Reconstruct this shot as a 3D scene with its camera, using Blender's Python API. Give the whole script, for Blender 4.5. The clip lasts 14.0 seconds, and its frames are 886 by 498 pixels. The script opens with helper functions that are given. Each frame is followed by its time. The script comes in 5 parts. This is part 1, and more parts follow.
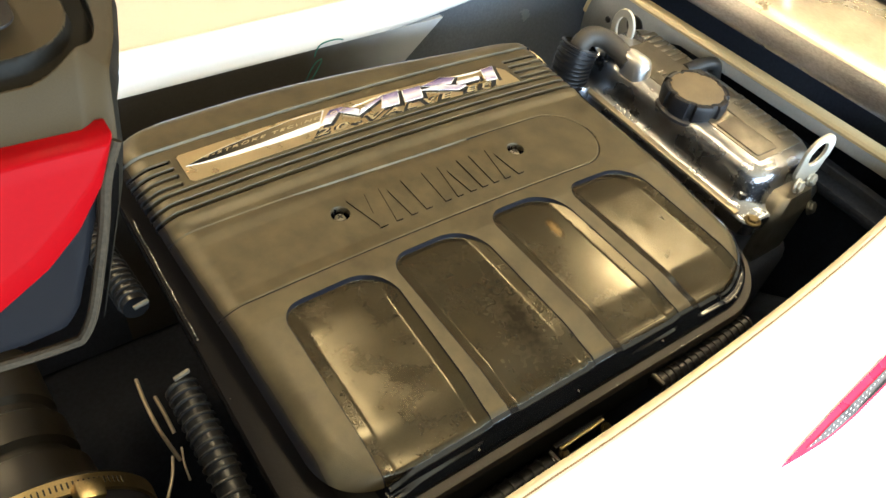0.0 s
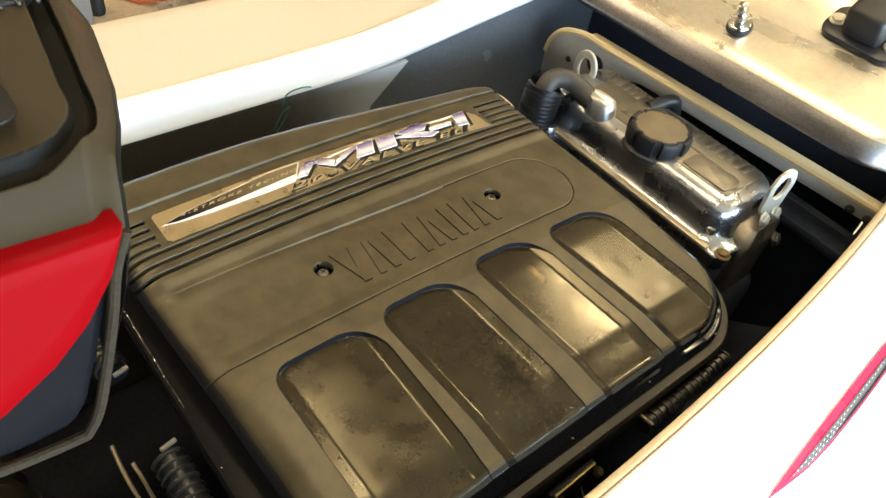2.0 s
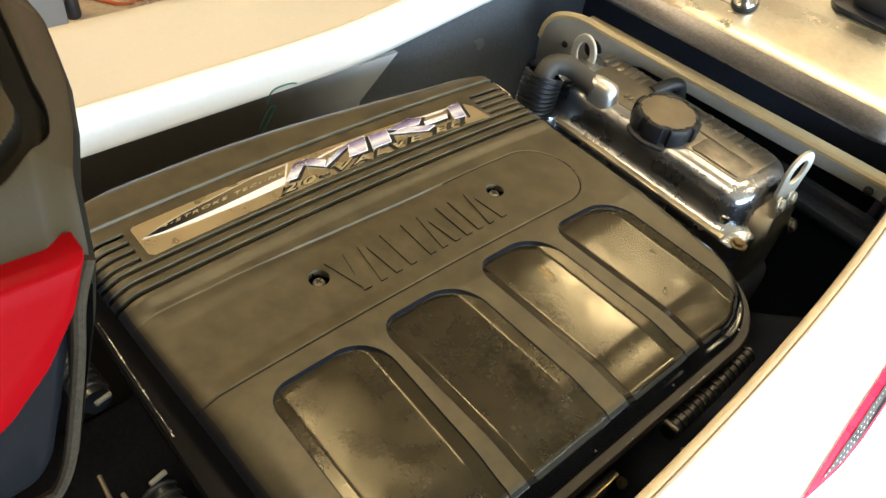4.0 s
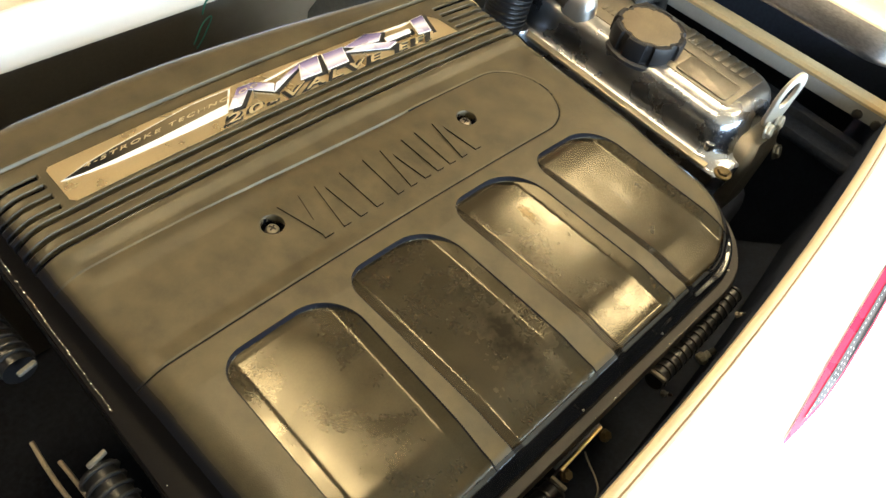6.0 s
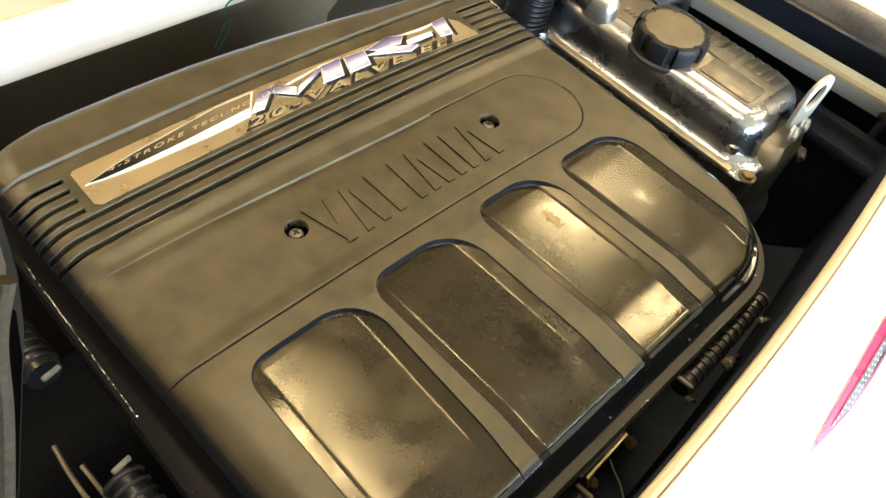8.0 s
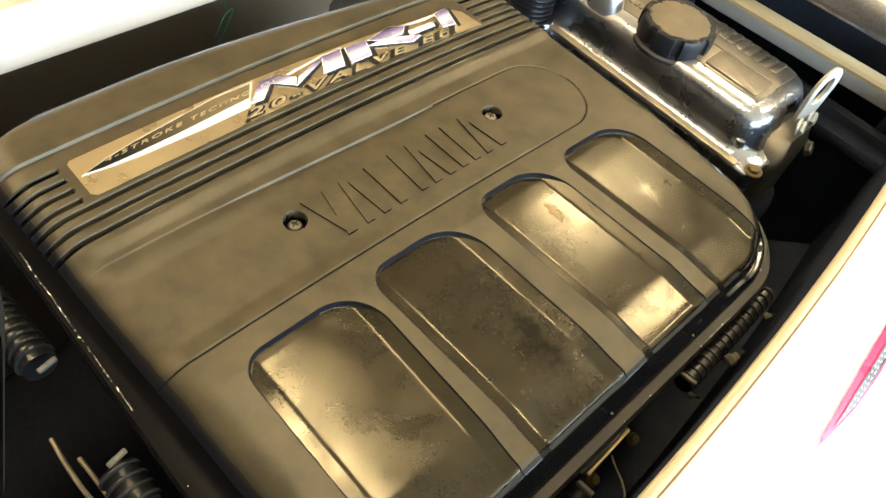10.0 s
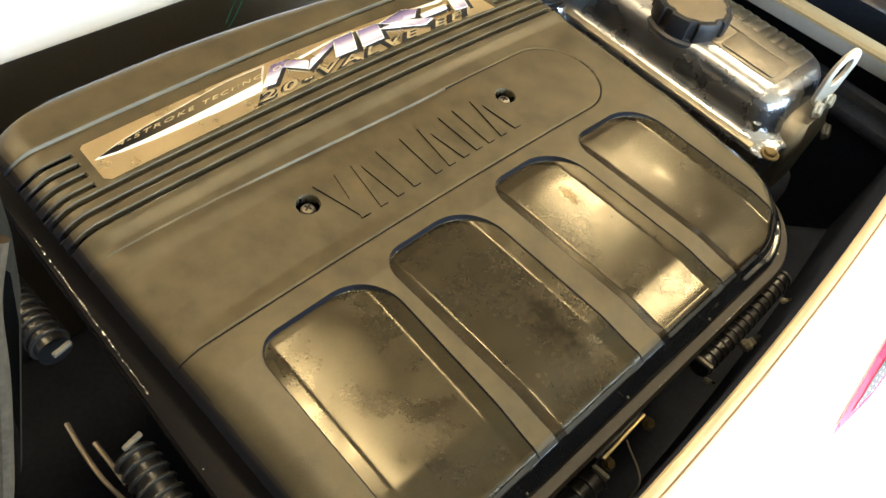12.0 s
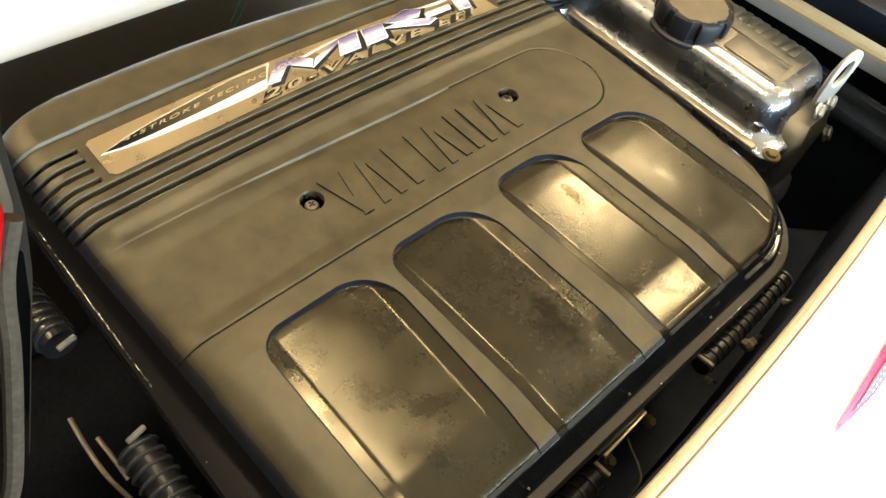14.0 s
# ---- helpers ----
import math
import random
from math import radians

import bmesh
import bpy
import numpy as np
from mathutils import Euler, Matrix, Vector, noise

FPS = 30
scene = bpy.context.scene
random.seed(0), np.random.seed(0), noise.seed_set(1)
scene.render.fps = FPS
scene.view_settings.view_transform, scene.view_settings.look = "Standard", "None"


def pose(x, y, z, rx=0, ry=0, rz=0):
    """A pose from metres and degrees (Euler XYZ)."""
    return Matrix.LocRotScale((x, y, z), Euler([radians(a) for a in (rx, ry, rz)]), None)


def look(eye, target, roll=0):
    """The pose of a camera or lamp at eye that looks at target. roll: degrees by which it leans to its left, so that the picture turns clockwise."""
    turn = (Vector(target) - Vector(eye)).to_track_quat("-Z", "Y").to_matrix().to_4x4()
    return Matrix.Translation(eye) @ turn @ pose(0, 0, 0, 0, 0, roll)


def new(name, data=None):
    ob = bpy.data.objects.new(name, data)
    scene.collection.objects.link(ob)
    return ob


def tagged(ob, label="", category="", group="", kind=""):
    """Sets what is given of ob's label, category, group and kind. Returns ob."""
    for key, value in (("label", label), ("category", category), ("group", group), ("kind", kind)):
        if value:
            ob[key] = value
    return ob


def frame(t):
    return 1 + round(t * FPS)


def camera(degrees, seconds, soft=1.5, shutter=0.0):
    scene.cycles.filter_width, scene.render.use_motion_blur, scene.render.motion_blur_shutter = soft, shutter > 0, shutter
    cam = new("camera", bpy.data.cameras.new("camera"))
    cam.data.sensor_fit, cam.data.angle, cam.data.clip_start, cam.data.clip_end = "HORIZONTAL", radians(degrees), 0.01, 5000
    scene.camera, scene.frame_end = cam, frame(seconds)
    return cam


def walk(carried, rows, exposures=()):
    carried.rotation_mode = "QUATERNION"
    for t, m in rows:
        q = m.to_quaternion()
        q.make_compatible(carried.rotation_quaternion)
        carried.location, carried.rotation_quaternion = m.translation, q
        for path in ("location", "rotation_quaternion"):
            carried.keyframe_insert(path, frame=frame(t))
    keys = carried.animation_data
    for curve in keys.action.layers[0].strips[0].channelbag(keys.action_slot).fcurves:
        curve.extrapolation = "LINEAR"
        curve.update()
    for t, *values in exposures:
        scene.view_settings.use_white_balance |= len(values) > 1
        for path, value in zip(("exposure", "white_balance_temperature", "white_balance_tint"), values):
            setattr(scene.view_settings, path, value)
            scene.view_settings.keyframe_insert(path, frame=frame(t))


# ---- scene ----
cam = camera(61.8, 14.0)
PATH = [
    (0, (-0.187, -0.321, 0.375), (0.721, 0.687, -1.094), 10.3),
    (0.5, (-0.188, -0.326, 0.375), (0.696, 0.713, -1.087), 8.2),
    (1, (-0.199, -0.321, 0.366), (0.768, 0.692, -1.061), 10.8),
    (1.5, (-0.199, -0.316, 0.367), (0.876, 0.664, -1.007), 12.2),
    (2, (-0.199, -0.295, 0.384), (0.838, 0.677, -1.022), 11.5),
    (2.5, (-0.206, -0.278, 0.376), (0.847, 0.765, -0.967), 9.5),
    (3, (-0.194, -0.282, 0.381), (0.882, 0.707, -0.984), 9.7),
    (3.2, (-0.196, -0.286, 0.377), (0.861, 0.705, -1.002), 9.2),
    (5.3, (-0.159, -0.231, 0.345), (0.906, 0.537, -1.163), 13.6),
    (5.5, (-0.159, -0.231, 0.341), (0.912, 0.5, -1.181), 14.7),
    (6, (-0.158, -0.222, 0.335), (0.886, 0.472, -1.223), 15.7),
    (6.5, (-0.16, -0.225, 0.332), (0.871, 0.493, -1.225), 14.4),
    (7, (-0.159, -0.22, 0.334), (0.867, 0.491, -1.229), 14.7),
    (9.5, (-0.165, -0.212, 0.327), (0.865, 0.51, -1.228), 14.9),
    (10, (-0.157, -0.214, 0.327), (0.854, 0.501, -1.244), 14.8),
    (10.5, (-0.157, -0.217, 0.325), (0.843, 0.498, -1.253), 14.4),
    (11, (-0.157, -0.22, 0.326), (0.834, 0.501, -1.254), 13.7),
    (11.5, (-0.158, -0.218, 0.324), (0.828, 0.499, -1.261), 13.8),
    (12, (-0.159, -0.214, 0.322), (0.82, 0.502, -1.268), 13.9),
    (12.5, (-0.162, -0.218, 0.323), (0.814, 0.514, -1.262), 13.6),
    (13, (-0.16, -0.218, 0.323), (0.828, 0.505, -1.258), 13.9),
    (13.5, (-0.161, -0.217, 0.322), (0.826, 0.503, -1.262), 14.2),
    (14, (-0.163, -0.217, 0.321), (0.82, 0.509, -1.262), 14.0),
]
walk(cam, [(t, look(eye, target, roll)) for t, eye, target, roll in PATH],
     exposures=[(0.0, 0.06), (1.2, -0.02), (1.5, -0.14), (2.0, -0.20), (2.4, -0.44), (3.2, -0.48), (5.3, -0.05), (7.2, 0.04), (9.5, 0.14), (14.0, 0.14)])

# ---- world, daylight through the garage door, ceiling tubes ----
world = bpy.data.worlds.new("sky")
scene.world = world
world.use_nodes = True
wn = world.node_tree.nodes
sky = wn.new("ShaderNodeTexSky")
sky.sky_type, sky.sun_disc = "NISHITA", False
sky.sun_elevation, sky.sun_rotation = radians(35), radians(150)
world.node_tree.links.new(sky.outputs[0], wn["Background"].inputs[0])
wn["Background"].inputs[1].default_value = 0.1

# the unseen west wall stands close, for the cover's left side to mirror
ROOM = (-1.7, 3.4, -3.0, 3.2, -0.75, 1.75)      # x0 x1 y0 y1 floor ceiling
DOOR = (-1.2, 3.0, 1.35)                         # x0 x1 top of the open garage door

door_light = bpy.data.lights.new("door_daylight", "AREA")
door_light.shape, door_light.size, door_light.size_y = "RECTANGLE", DOOR[1] - DOOR[0], DOOR[2] - ROOM[4]
door_light.energy, door_light.color = 580.0, (0.62, 0.81, 1.0)
door_ob = new("door_daylight", door_light)
door_ob.matrix_world = look(((DOOR[0] + DOOR[1]) / 2, ROOM[2] + 0.05, (DOOR[2] + ROOM[4]) / 2),
                            ((DOOR[0] + DOOR[1]) / 2, 0, (DOOR[2] + ROOM[4]) / 2))
TUBE_WATTS = 50.0                                # radiance of the tubes
TUBE_COLOUR = (1.0, 0.775, 0.44)


# ---- materials ----
def material(name, base, rough=0.5, metal=0.0, vary=0.12, scale=30.0, fine=400.0, bump=0.05, spec=0.5,
             rvary=0.1, dirt=None, dirt_amount=0.0, dirt_scale=12.0, coat=0.0, wave=0.0, dirt_detail=5.0, dirt_edge=(0.44, 0.74), dirt_rough=0.15, stretch=None):
    """Base colour with two scales of variation, uneven gloss and a fine relief."""
    m = bpy.data.materials.new(name)
    m.use_nodes = True
    n, l = m.node_tree.nodes, m.node_tree.links
    b = n["Principled BSDF"]
    b.inputs["Metallic"].default_value = metal
    b.inputs["Specular IOR Level"].default_value = spec
    b.inputs["Coat Weight"].default_value = coat
    b.inputs["Coat Roughness"].default_value = 0.08
    co = n.new("ShaderNodeTexCoord")
    where = co.outputs["Object"]
    if stretch:
        mp = n.new("ShaderNodeMapping")
        mp.inputs["Scale"].default_value = stretch
        l.new(where, mp.inputs["Vector"])
        where = mp.outputs[0]
    big, small = n.new("ShaderNodeTexNoise"), n.new("ShaderNodeTexNoise")
    for t, s, d in ((big, scale, 5.0), (small, fine, 3.0)):
        t.inputs["Scale"].default_value, t.inputs["Detail"].default_value = s, d
        l.new(where, t.inputs["Vector"])
    add = n.new("ShaderNodeMath")
    add.operation = "ADD"
    l.new(big.outputs["Fac"], add.inputs[0])
    l.new(small.outputs["Fac"], add.inputs[1])
    ramp = n.new("ShaderNodeMapRange")
    ramp.inputs["From Min"].default_value, ramp.inputs["From Max"].default_value = 0.6, 1.4
    ramp.inputs["To Min"].default_value, ramp.inputs["To Max"].default_value = 1 - vary, 1 + vary
    l.new(add.outputs[0], ramp.inputs["Value"])
    mul = n.new("ShaderNodeVectorMath")
    mul.operation = "SCALE"
    mul.inputs[0].default_value = base
    l.new(ramp.outputs[0], mul.inputs["Scale"])
    colour = mul.outputs[0]
    r = n.new("ShaderNodeMapRange")
    r.inputs["From Min"].default_value, r.inputs["From Max"].default_value = 0.15, 0.85
    r.inputs["To Min"].default_value, r.inputs["To Max"].default_value = max(0.02, rough - rvary), min(1, rough + rvary)
    l.new(big.outputs["Fac"], r.inputs["Value"])
    rough_out = r.outputs[0]
    if dirt:
        dn = n.new("ShaderNodeTexNoise")
        dn.inputs["Scale"].default_value, dn.inputs["Detail"].default_value = dirt_scale, dirt_detail
        dn.inputs["Roughness"].default_value = 0.55
        l.new(where, dn.inputs["Vector"])
        dr = n.new("ShaderNodeMapRange")
        dr.inputs["From Min"].default_value, dr.inputs["From Max"].default_value = dirt_edge
        dr.inputs["To Max"].default_value = dirt_amount
        l.new(dn.outputs["Fac"], dr.inputs["Value"])
        mix = n.new("ShaderNodeMix")
        mix.data_type = "RGBA"
        mix.inputs["B"].default_value = (*dirt, 1)
        l.new(dr.outputs[0], mix.inputs["Factor"])
        l.new(colour, mix.inputs["A"])
        colour = mix.outputs["Result"]
        ra = n.new("ShaderNodeMath")
        ra.operation = "MULTIPLY_ADD"
        ra.inputs[1].default_value = dirt_rough
        l.new(dr.outputs[0], ra.inputs[0])
        l.new(rough_out, ra.inputs[2])
        rough_out = ra.outputs[0]
    l.new(colour, b.inputs["Base Color"])
    l.new(rough_out, b.inputs["Roughness"])
    if bump:
        bp = n.new("ShaderNodeBump")
        bp.inputs["Strength"].default_value, bp.inputs["Distance"].default_value = bump, 0.001
        l.new(small.outputs["Fac"], bp.inputs["Height"])
        l.new(bp.outputs[0], b.inputs["Normal"])
        if wave:
            bw = n.new("ShaderNodeBump")
            bw.inputs["Strength"].default_value, bw.inputs["Distance"].default_value = wave, 0.002
            slow = n.new("ShaderNodeTexNoise")
            slow.inputs["Scale"].default_value, slow.inputs["Detail"].default_value = 26.0, 0.5
            l.new(co.outputs["Object"], slow.inputs["Vector"])
            l.new(slow.outputs["Fac"], bw.inputs["Height"])
            l.new(bw.outputs[0], bp.inputs["Normal"])
    return m


def glow(name, colour, strength):
    m = bpy.data.materials.new(name)
    m.use_nodes = True
    b = m.node_tree.nodes["Principled BSDF"]
    b.inputs["Base Color"].default_value = (0.8, 0.8, 0.8, 1)
    b.inputs["Emission Color"].default_value = (*colour, 1)
    b.inputs["Emission Strength"].default_value = strength
    return m


COVER = material("cover_plastic", (0.044, 0.034, 0.018), 0.38, vary=0.20, scale=60, fine=1500, bump=0.10, rvary=0.08, spec=0.4,
                 dirt=(0.116, 0.090, 0.045), dirt_amount=0.55, dirt_scale=46, dirt_detail=9.0, dirt_edge=(0.34, 0.74))
COVER.node_tree.nodes["Principled BSDF"].inputs["Specular Tint"].default_value = (1.0, 0.95, 0.82, 1)
PANE = material("cover_gloss_plastic", (0.014, 0.010, 0.0055), 0.19, vary=0.3, scale=55, fine=900, bump=0.0, rvary=0.13,
                dirt=(0.08, 0.06, 0.025), dirt_amount=0.2, dirt_scale=34, dirt_detail=3.0, dirt_edge=(0.20, 0.90), dirt_rough=0.0)
PANE.node_tree.nodes["Principled BSDF"].inputs["Specular Tint"].default_value = (1.0, 0.92, 0.70, 1)
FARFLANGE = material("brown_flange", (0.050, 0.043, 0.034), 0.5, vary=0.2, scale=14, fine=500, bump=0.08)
FLANGE = material("dark_flange", (0.019, 0.0155, 0.011), 0.5, vary=0.2, scale=14, fine=500, bump=0.08)
# dull black for the left wall and crease steps, their shade included
SIDE = material("dark_side_plastic", (0.008, 0.008, 0.010), 0.35, spec=0.03, vary=0.2, scale=20, fine=900, bump=0.02)
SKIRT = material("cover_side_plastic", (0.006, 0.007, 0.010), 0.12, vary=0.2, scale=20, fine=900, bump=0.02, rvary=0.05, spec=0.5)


def spot(m, centre, radius, colour, rough, scale, amount=1.0, stretch=(1, 1, 1), core=0.62, dull=0.5, soft_edge=0.2):
    """A stain or a painted bright patch with a ragged outline round one place of a material."""
    n, l = m.node_tree.nodes, m.node_tree.links
    b = n["Principled BSDF"]
    co, mp = n.new("ShaderNodeTexCoord"), n.new("ShaderNodeMapping")
    mp.inputs["Location"].default_value = [-c * s for c, s in zip(centre, stretch)]
    mp.inputs["Scale"].default_value = stretch
    l.new(co.outputs["Object"], mp.inputs["Vector"])
    ln = n.new("ShaderNodeVectorMath")
    ln.operation = "LENGTH"
    l.new(mp.outputs[0], ln.inputs[0])
    fall = n.new("ShaderNodeMapRange")
    fall.inputs["From Min"].default_value, fall.inputs["From Max"].default_value = 0.0, radius
    fall.inputs["To Min"].default_value, fall.inputs["To Max"].default_value = core, -0.3
    l.new(ln.outputs["Value"], fall.inputs["Value"])
    ns = n.new("ShaderNodeTexNoise")
    ns.inputs["Scale"].default_value, ns.inputs["Detail"].default_value = scale, 6.0
    l.new(co.outputs["Object"], ns.inputs["Vector"])
    add = n.new("ShaderNodeMath")
    l.new(fall.outputs[0], add.inputs[0])
    l.new(ns.outputs["Fac"], add.inputs[1])
    cut = n.new("ShaderNodeMapRange")
    cut.inputs["From Min"].default_value, cut.inputs["From Max"].default_value = 0.88 - soft_edge / 2, 0.88 + soft_edge / 2
    cut.inputs["To Max"].default_value = amount
    l.new(add.outputs[0], cut.inputs["Value"])
    mix = n.new("ShaderNodeMix")
    mix.data_type = "RGBA"
    l.new(cut.outputs[0], mix.inputs["Factor"])
    l.new(b.inputs["Base Color"].links[0].from_socket, mix.inputs["A"])
    mix.inputs["B"].default_value = (*colour, 1)
    l.new(mix.outputs["Result"], b.inputs["Base Color"])
    mr = n.new("ShaderNodeMix")
    l.new(cut.outputs[0], mr.inputs["Factor"])
    l.new(b.inputs["Roughness"].links[0].from_socket, mr.inputs["A"])
    mr.inputs["B"].default_value = rough
    l.new(mr.outputs["Result"], b.inputs["Roughness"])
    if dull < 0.5:
        sp = n.new("ShaderNodeMapRange")
        sp.inputs["To Min"].default_value, sp.inputs["To Max"].default_value = 0.5, dull
        l.new(cut.outputs[0], sp.inputs["Value"])
        l.new(sp.outputs[0], b.inputs["Specular IOR Level"])


def darken_side(m, lo, hi, colour, rough, gloss):
    """Black without dust, shade included, on the side towards the console: fades from hi to lo along x, with the edge's
    lean.
    """
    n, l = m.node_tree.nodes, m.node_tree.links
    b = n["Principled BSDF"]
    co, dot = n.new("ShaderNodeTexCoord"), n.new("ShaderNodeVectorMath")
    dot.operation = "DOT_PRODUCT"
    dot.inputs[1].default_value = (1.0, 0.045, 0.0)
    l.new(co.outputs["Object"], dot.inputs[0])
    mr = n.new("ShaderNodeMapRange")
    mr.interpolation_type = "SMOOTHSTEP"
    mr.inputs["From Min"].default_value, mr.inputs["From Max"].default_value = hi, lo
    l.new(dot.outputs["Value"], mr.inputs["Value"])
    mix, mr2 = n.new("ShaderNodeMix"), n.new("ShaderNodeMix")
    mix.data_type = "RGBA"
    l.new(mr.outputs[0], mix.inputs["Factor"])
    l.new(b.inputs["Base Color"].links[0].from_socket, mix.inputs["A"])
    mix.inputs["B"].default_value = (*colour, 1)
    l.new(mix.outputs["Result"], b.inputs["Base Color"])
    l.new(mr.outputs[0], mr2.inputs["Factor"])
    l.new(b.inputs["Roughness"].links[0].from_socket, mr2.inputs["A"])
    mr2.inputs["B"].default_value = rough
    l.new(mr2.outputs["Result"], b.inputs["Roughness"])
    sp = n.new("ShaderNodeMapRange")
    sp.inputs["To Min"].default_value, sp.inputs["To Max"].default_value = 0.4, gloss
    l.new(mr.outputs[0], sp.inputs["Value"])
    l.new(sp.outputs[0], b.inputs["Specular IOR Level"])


def sheen_fade(m, x0, x1, colour, rough):
    """Paints shade and sheen as colour: the base at x0, colour at x1, with a ragged, soft end."""
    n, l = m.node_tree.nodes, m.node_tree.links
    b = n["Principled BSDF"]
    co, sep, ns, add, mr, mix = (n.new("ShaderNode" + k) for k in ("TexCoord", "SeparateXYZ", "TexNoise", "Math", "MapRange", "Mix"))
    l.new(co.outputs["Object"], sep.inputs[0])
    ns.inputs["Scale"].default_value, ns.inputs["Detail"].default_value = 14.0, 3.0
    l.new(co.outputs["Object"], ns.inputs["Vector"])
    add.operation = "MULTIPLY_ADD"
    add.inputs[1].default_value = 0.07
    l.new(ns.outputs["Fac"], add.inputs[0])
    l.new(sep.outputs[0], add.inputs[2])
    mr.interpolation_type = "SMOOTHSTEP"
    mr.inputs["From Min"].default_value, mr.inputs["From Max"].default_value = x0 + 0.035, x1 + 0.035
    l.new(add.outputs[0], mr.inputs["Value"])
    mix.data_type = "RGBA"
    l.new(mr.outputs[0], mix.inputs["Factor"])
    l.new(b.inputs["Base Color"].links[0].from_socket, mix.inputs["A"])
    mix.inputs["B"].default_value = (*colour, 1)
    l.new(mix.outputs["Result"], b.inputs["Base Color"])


# far flange: dark by the console, its pale sheen painted in aft
sheen_fade(FARFLANGE, 0.09, 0.27, (0.55, 0.58, 0.62), 0.3)
# left shoulder and rim: the dark they mirror goes into the colour
darken_side(COVER, -0.109, -0.1015, (0.008, 0.008, 0.010), 0.2, 0.15)
darken_side(FLANGE, -0.105, -0.09, (0.011, 0.010, 0.010), 0.25, 0.04)
spot(PANE, (0.058, -0.136, 0), 0.066, (0.007, 0.005, 0.003), 0.40, 170, 0.9, (1.7, 0.75, 0), 0.64, 0.06, 0.42)
spot(PANE, (0.134, -0.082, 0), 0.019, (0.24, 0.13, 0.03), 0.5, 900, 0.55, (1.6, 0.8, 0))
BLACK = material("black_plastic", (0.018, 0.018, 0.021), 0.36, vary=0.2, scale=20, fine=900, bump=0.05)
CONSOLE = material("console_plastic", (0.038, 0.028, 0.015), 0.45, spec=0.12, vary=0.15, scale=14, fine=2000, bump=0.12, rvary=0.05)
RUBBER = material("black_rubber", (0.012, 0.012, 0.013), 0.5, vary=0.25, scale=30, fine=700, bump=0.1,
                  dirt=(0.09, 0.08, 0.06), dirt_amount=0.3, dirt_scale=25)
DUSTY_RUBBER = material("dusty_rubber", (0.036, 0.031, 0.025), 0.6, vary=0.3, scale=60, fine=900, bump=0.12)
HOSE = material("hose_plastic", (0.012, 0.012, 0.013), 0.36, spec=0.4, vary=0.3, scale=40, fine=900, bump=0.05)
RIB = material("grey_hose_rib", (0.024, 0.023, 0.022), 0.36, spec=0.45, vary=0.4, scale=60, fine=900, bump=0.05)
SEAL = material("seal_rubber", (0.010, 0.009, 0.007), 0.55, spec=0.05, vary=0.2, scale=30, fine=700, bump=0.1)
WORNSEAL = material("worn_edge_seal", (0.030, 0.023, 0.015), 0.7, spec=0.04, vary=0.45, scale=45, fine=700, bump=0.1)
DUST = material("dusty_plastic", (0.150, 0.112, 0.062), 0.75, vary=0.3, scale=60, fine=900, bump=0.15)
PRINT = material("pale_print", (0.50, 0.48, 0.44), 0.6, spec=0.2, vary=0.25, scale=300, fine=1500, bump=0.0)
LABEL = material("label_film", (0.012, 0.010, 0.009), 0.45, spec=0.2, vary=0.15, scale=40, fine=600, bump=0.0)
CAP = material("dusty_cap_plastic", (0.012, 0.012, 0.014), 0.45, spec=0.25, vary=0.2, scale=60, fine=1200, bump=0.1,
               dirt=(0.05, 0.042, 0.03), dirt_amount=0.15, dirt_scale=28)
BOX = material("brown_black_plastic", (0.015, 0.0125, 0.009), 0.42, spec=0.3, vary=0.25, scale=24, fine=900, bump=0.08)
DULL = material("dull_wire", (0.42, 0.37, 0.29), 0.5, 0.6, vary=0.3, scale=60, fine=900, bump=0.05)
# metallic, so that the beads' glint is in the material
WATER = material("silvered_bead", (0.8, 0.78, 0.72), 0.22, 0.9, vary=0.0, rvary=0.01, bump=0.0)
# bay bases raised and bluish, for the haze over its darks
DARK = material("dark_bay", (0.046, 0.052, 0.070), 0.7, spec=0.2, vary=0.3, scale=9, fine=300, bump=0.1)
BILGE = material("hazy_bilge", (0.030, 0.037, 0.055), 0.6, spec=0.2, vary=0.35, scale=14, fine=300, bump=0.1,
                 dirt=(0.015, 0.017, 0.022), dirt_amount=0.7, dirt_scale=16)
# darker copy of the bay floor, for the deep shade on the left
DEEP = material("shaded_bay_floor", (0.016, 0.018, 0.024), 0.8, spec=0.05, vary=0.4, scale=18, fine=200, bump=0.1)
WALLBLACK = material("hazy_bay_wall", (0.034, 0.041, 0.060), 0.95, spec=0.0, vary=0.3, scale=12, fine=300, bump=0.1)
ALLOY = material("cast_alloy", (0.40, 0.42, 0.46), 0.27, 1.0, vary=0.22, scale=35, fine=1800, bump=0.06, rvary=0.12, wave=0.3,
                 dirt=(0.17, 0.145, 0.11), dirt_amount=0.6, dirt_scale=30)
ROUGH_ALLOY = material("rough_alloy", (0.27, 0.25, 0.21), 0.46, 1.0, vary=0.2, scale=40, fine=1500, bump=0.2,
                       dirt=(0.10, 0.085, 0.065), dirt_amount=0.6, dirt_scale=40)
# lighter tan alloy, carrying the light along the flange
BRUSHED = material("lit_tan_alloy", (0.50, 0.43, 0.30), 0.45, 0.8, vary=0.2, scale=50, fine=1200, bump=0.1)
STEEL = material("bright_steel", (0.60, 0.58, 0.54), 0.25, 1.0, vary=0.08, scale=80, fine=2000, bump=0.03)
ZINC = material("zinc_plate", (0.56, 0.53, 0.45), 0.5, 0.6, vary=0.12, scale=60, fine=1500, bump=0.06)
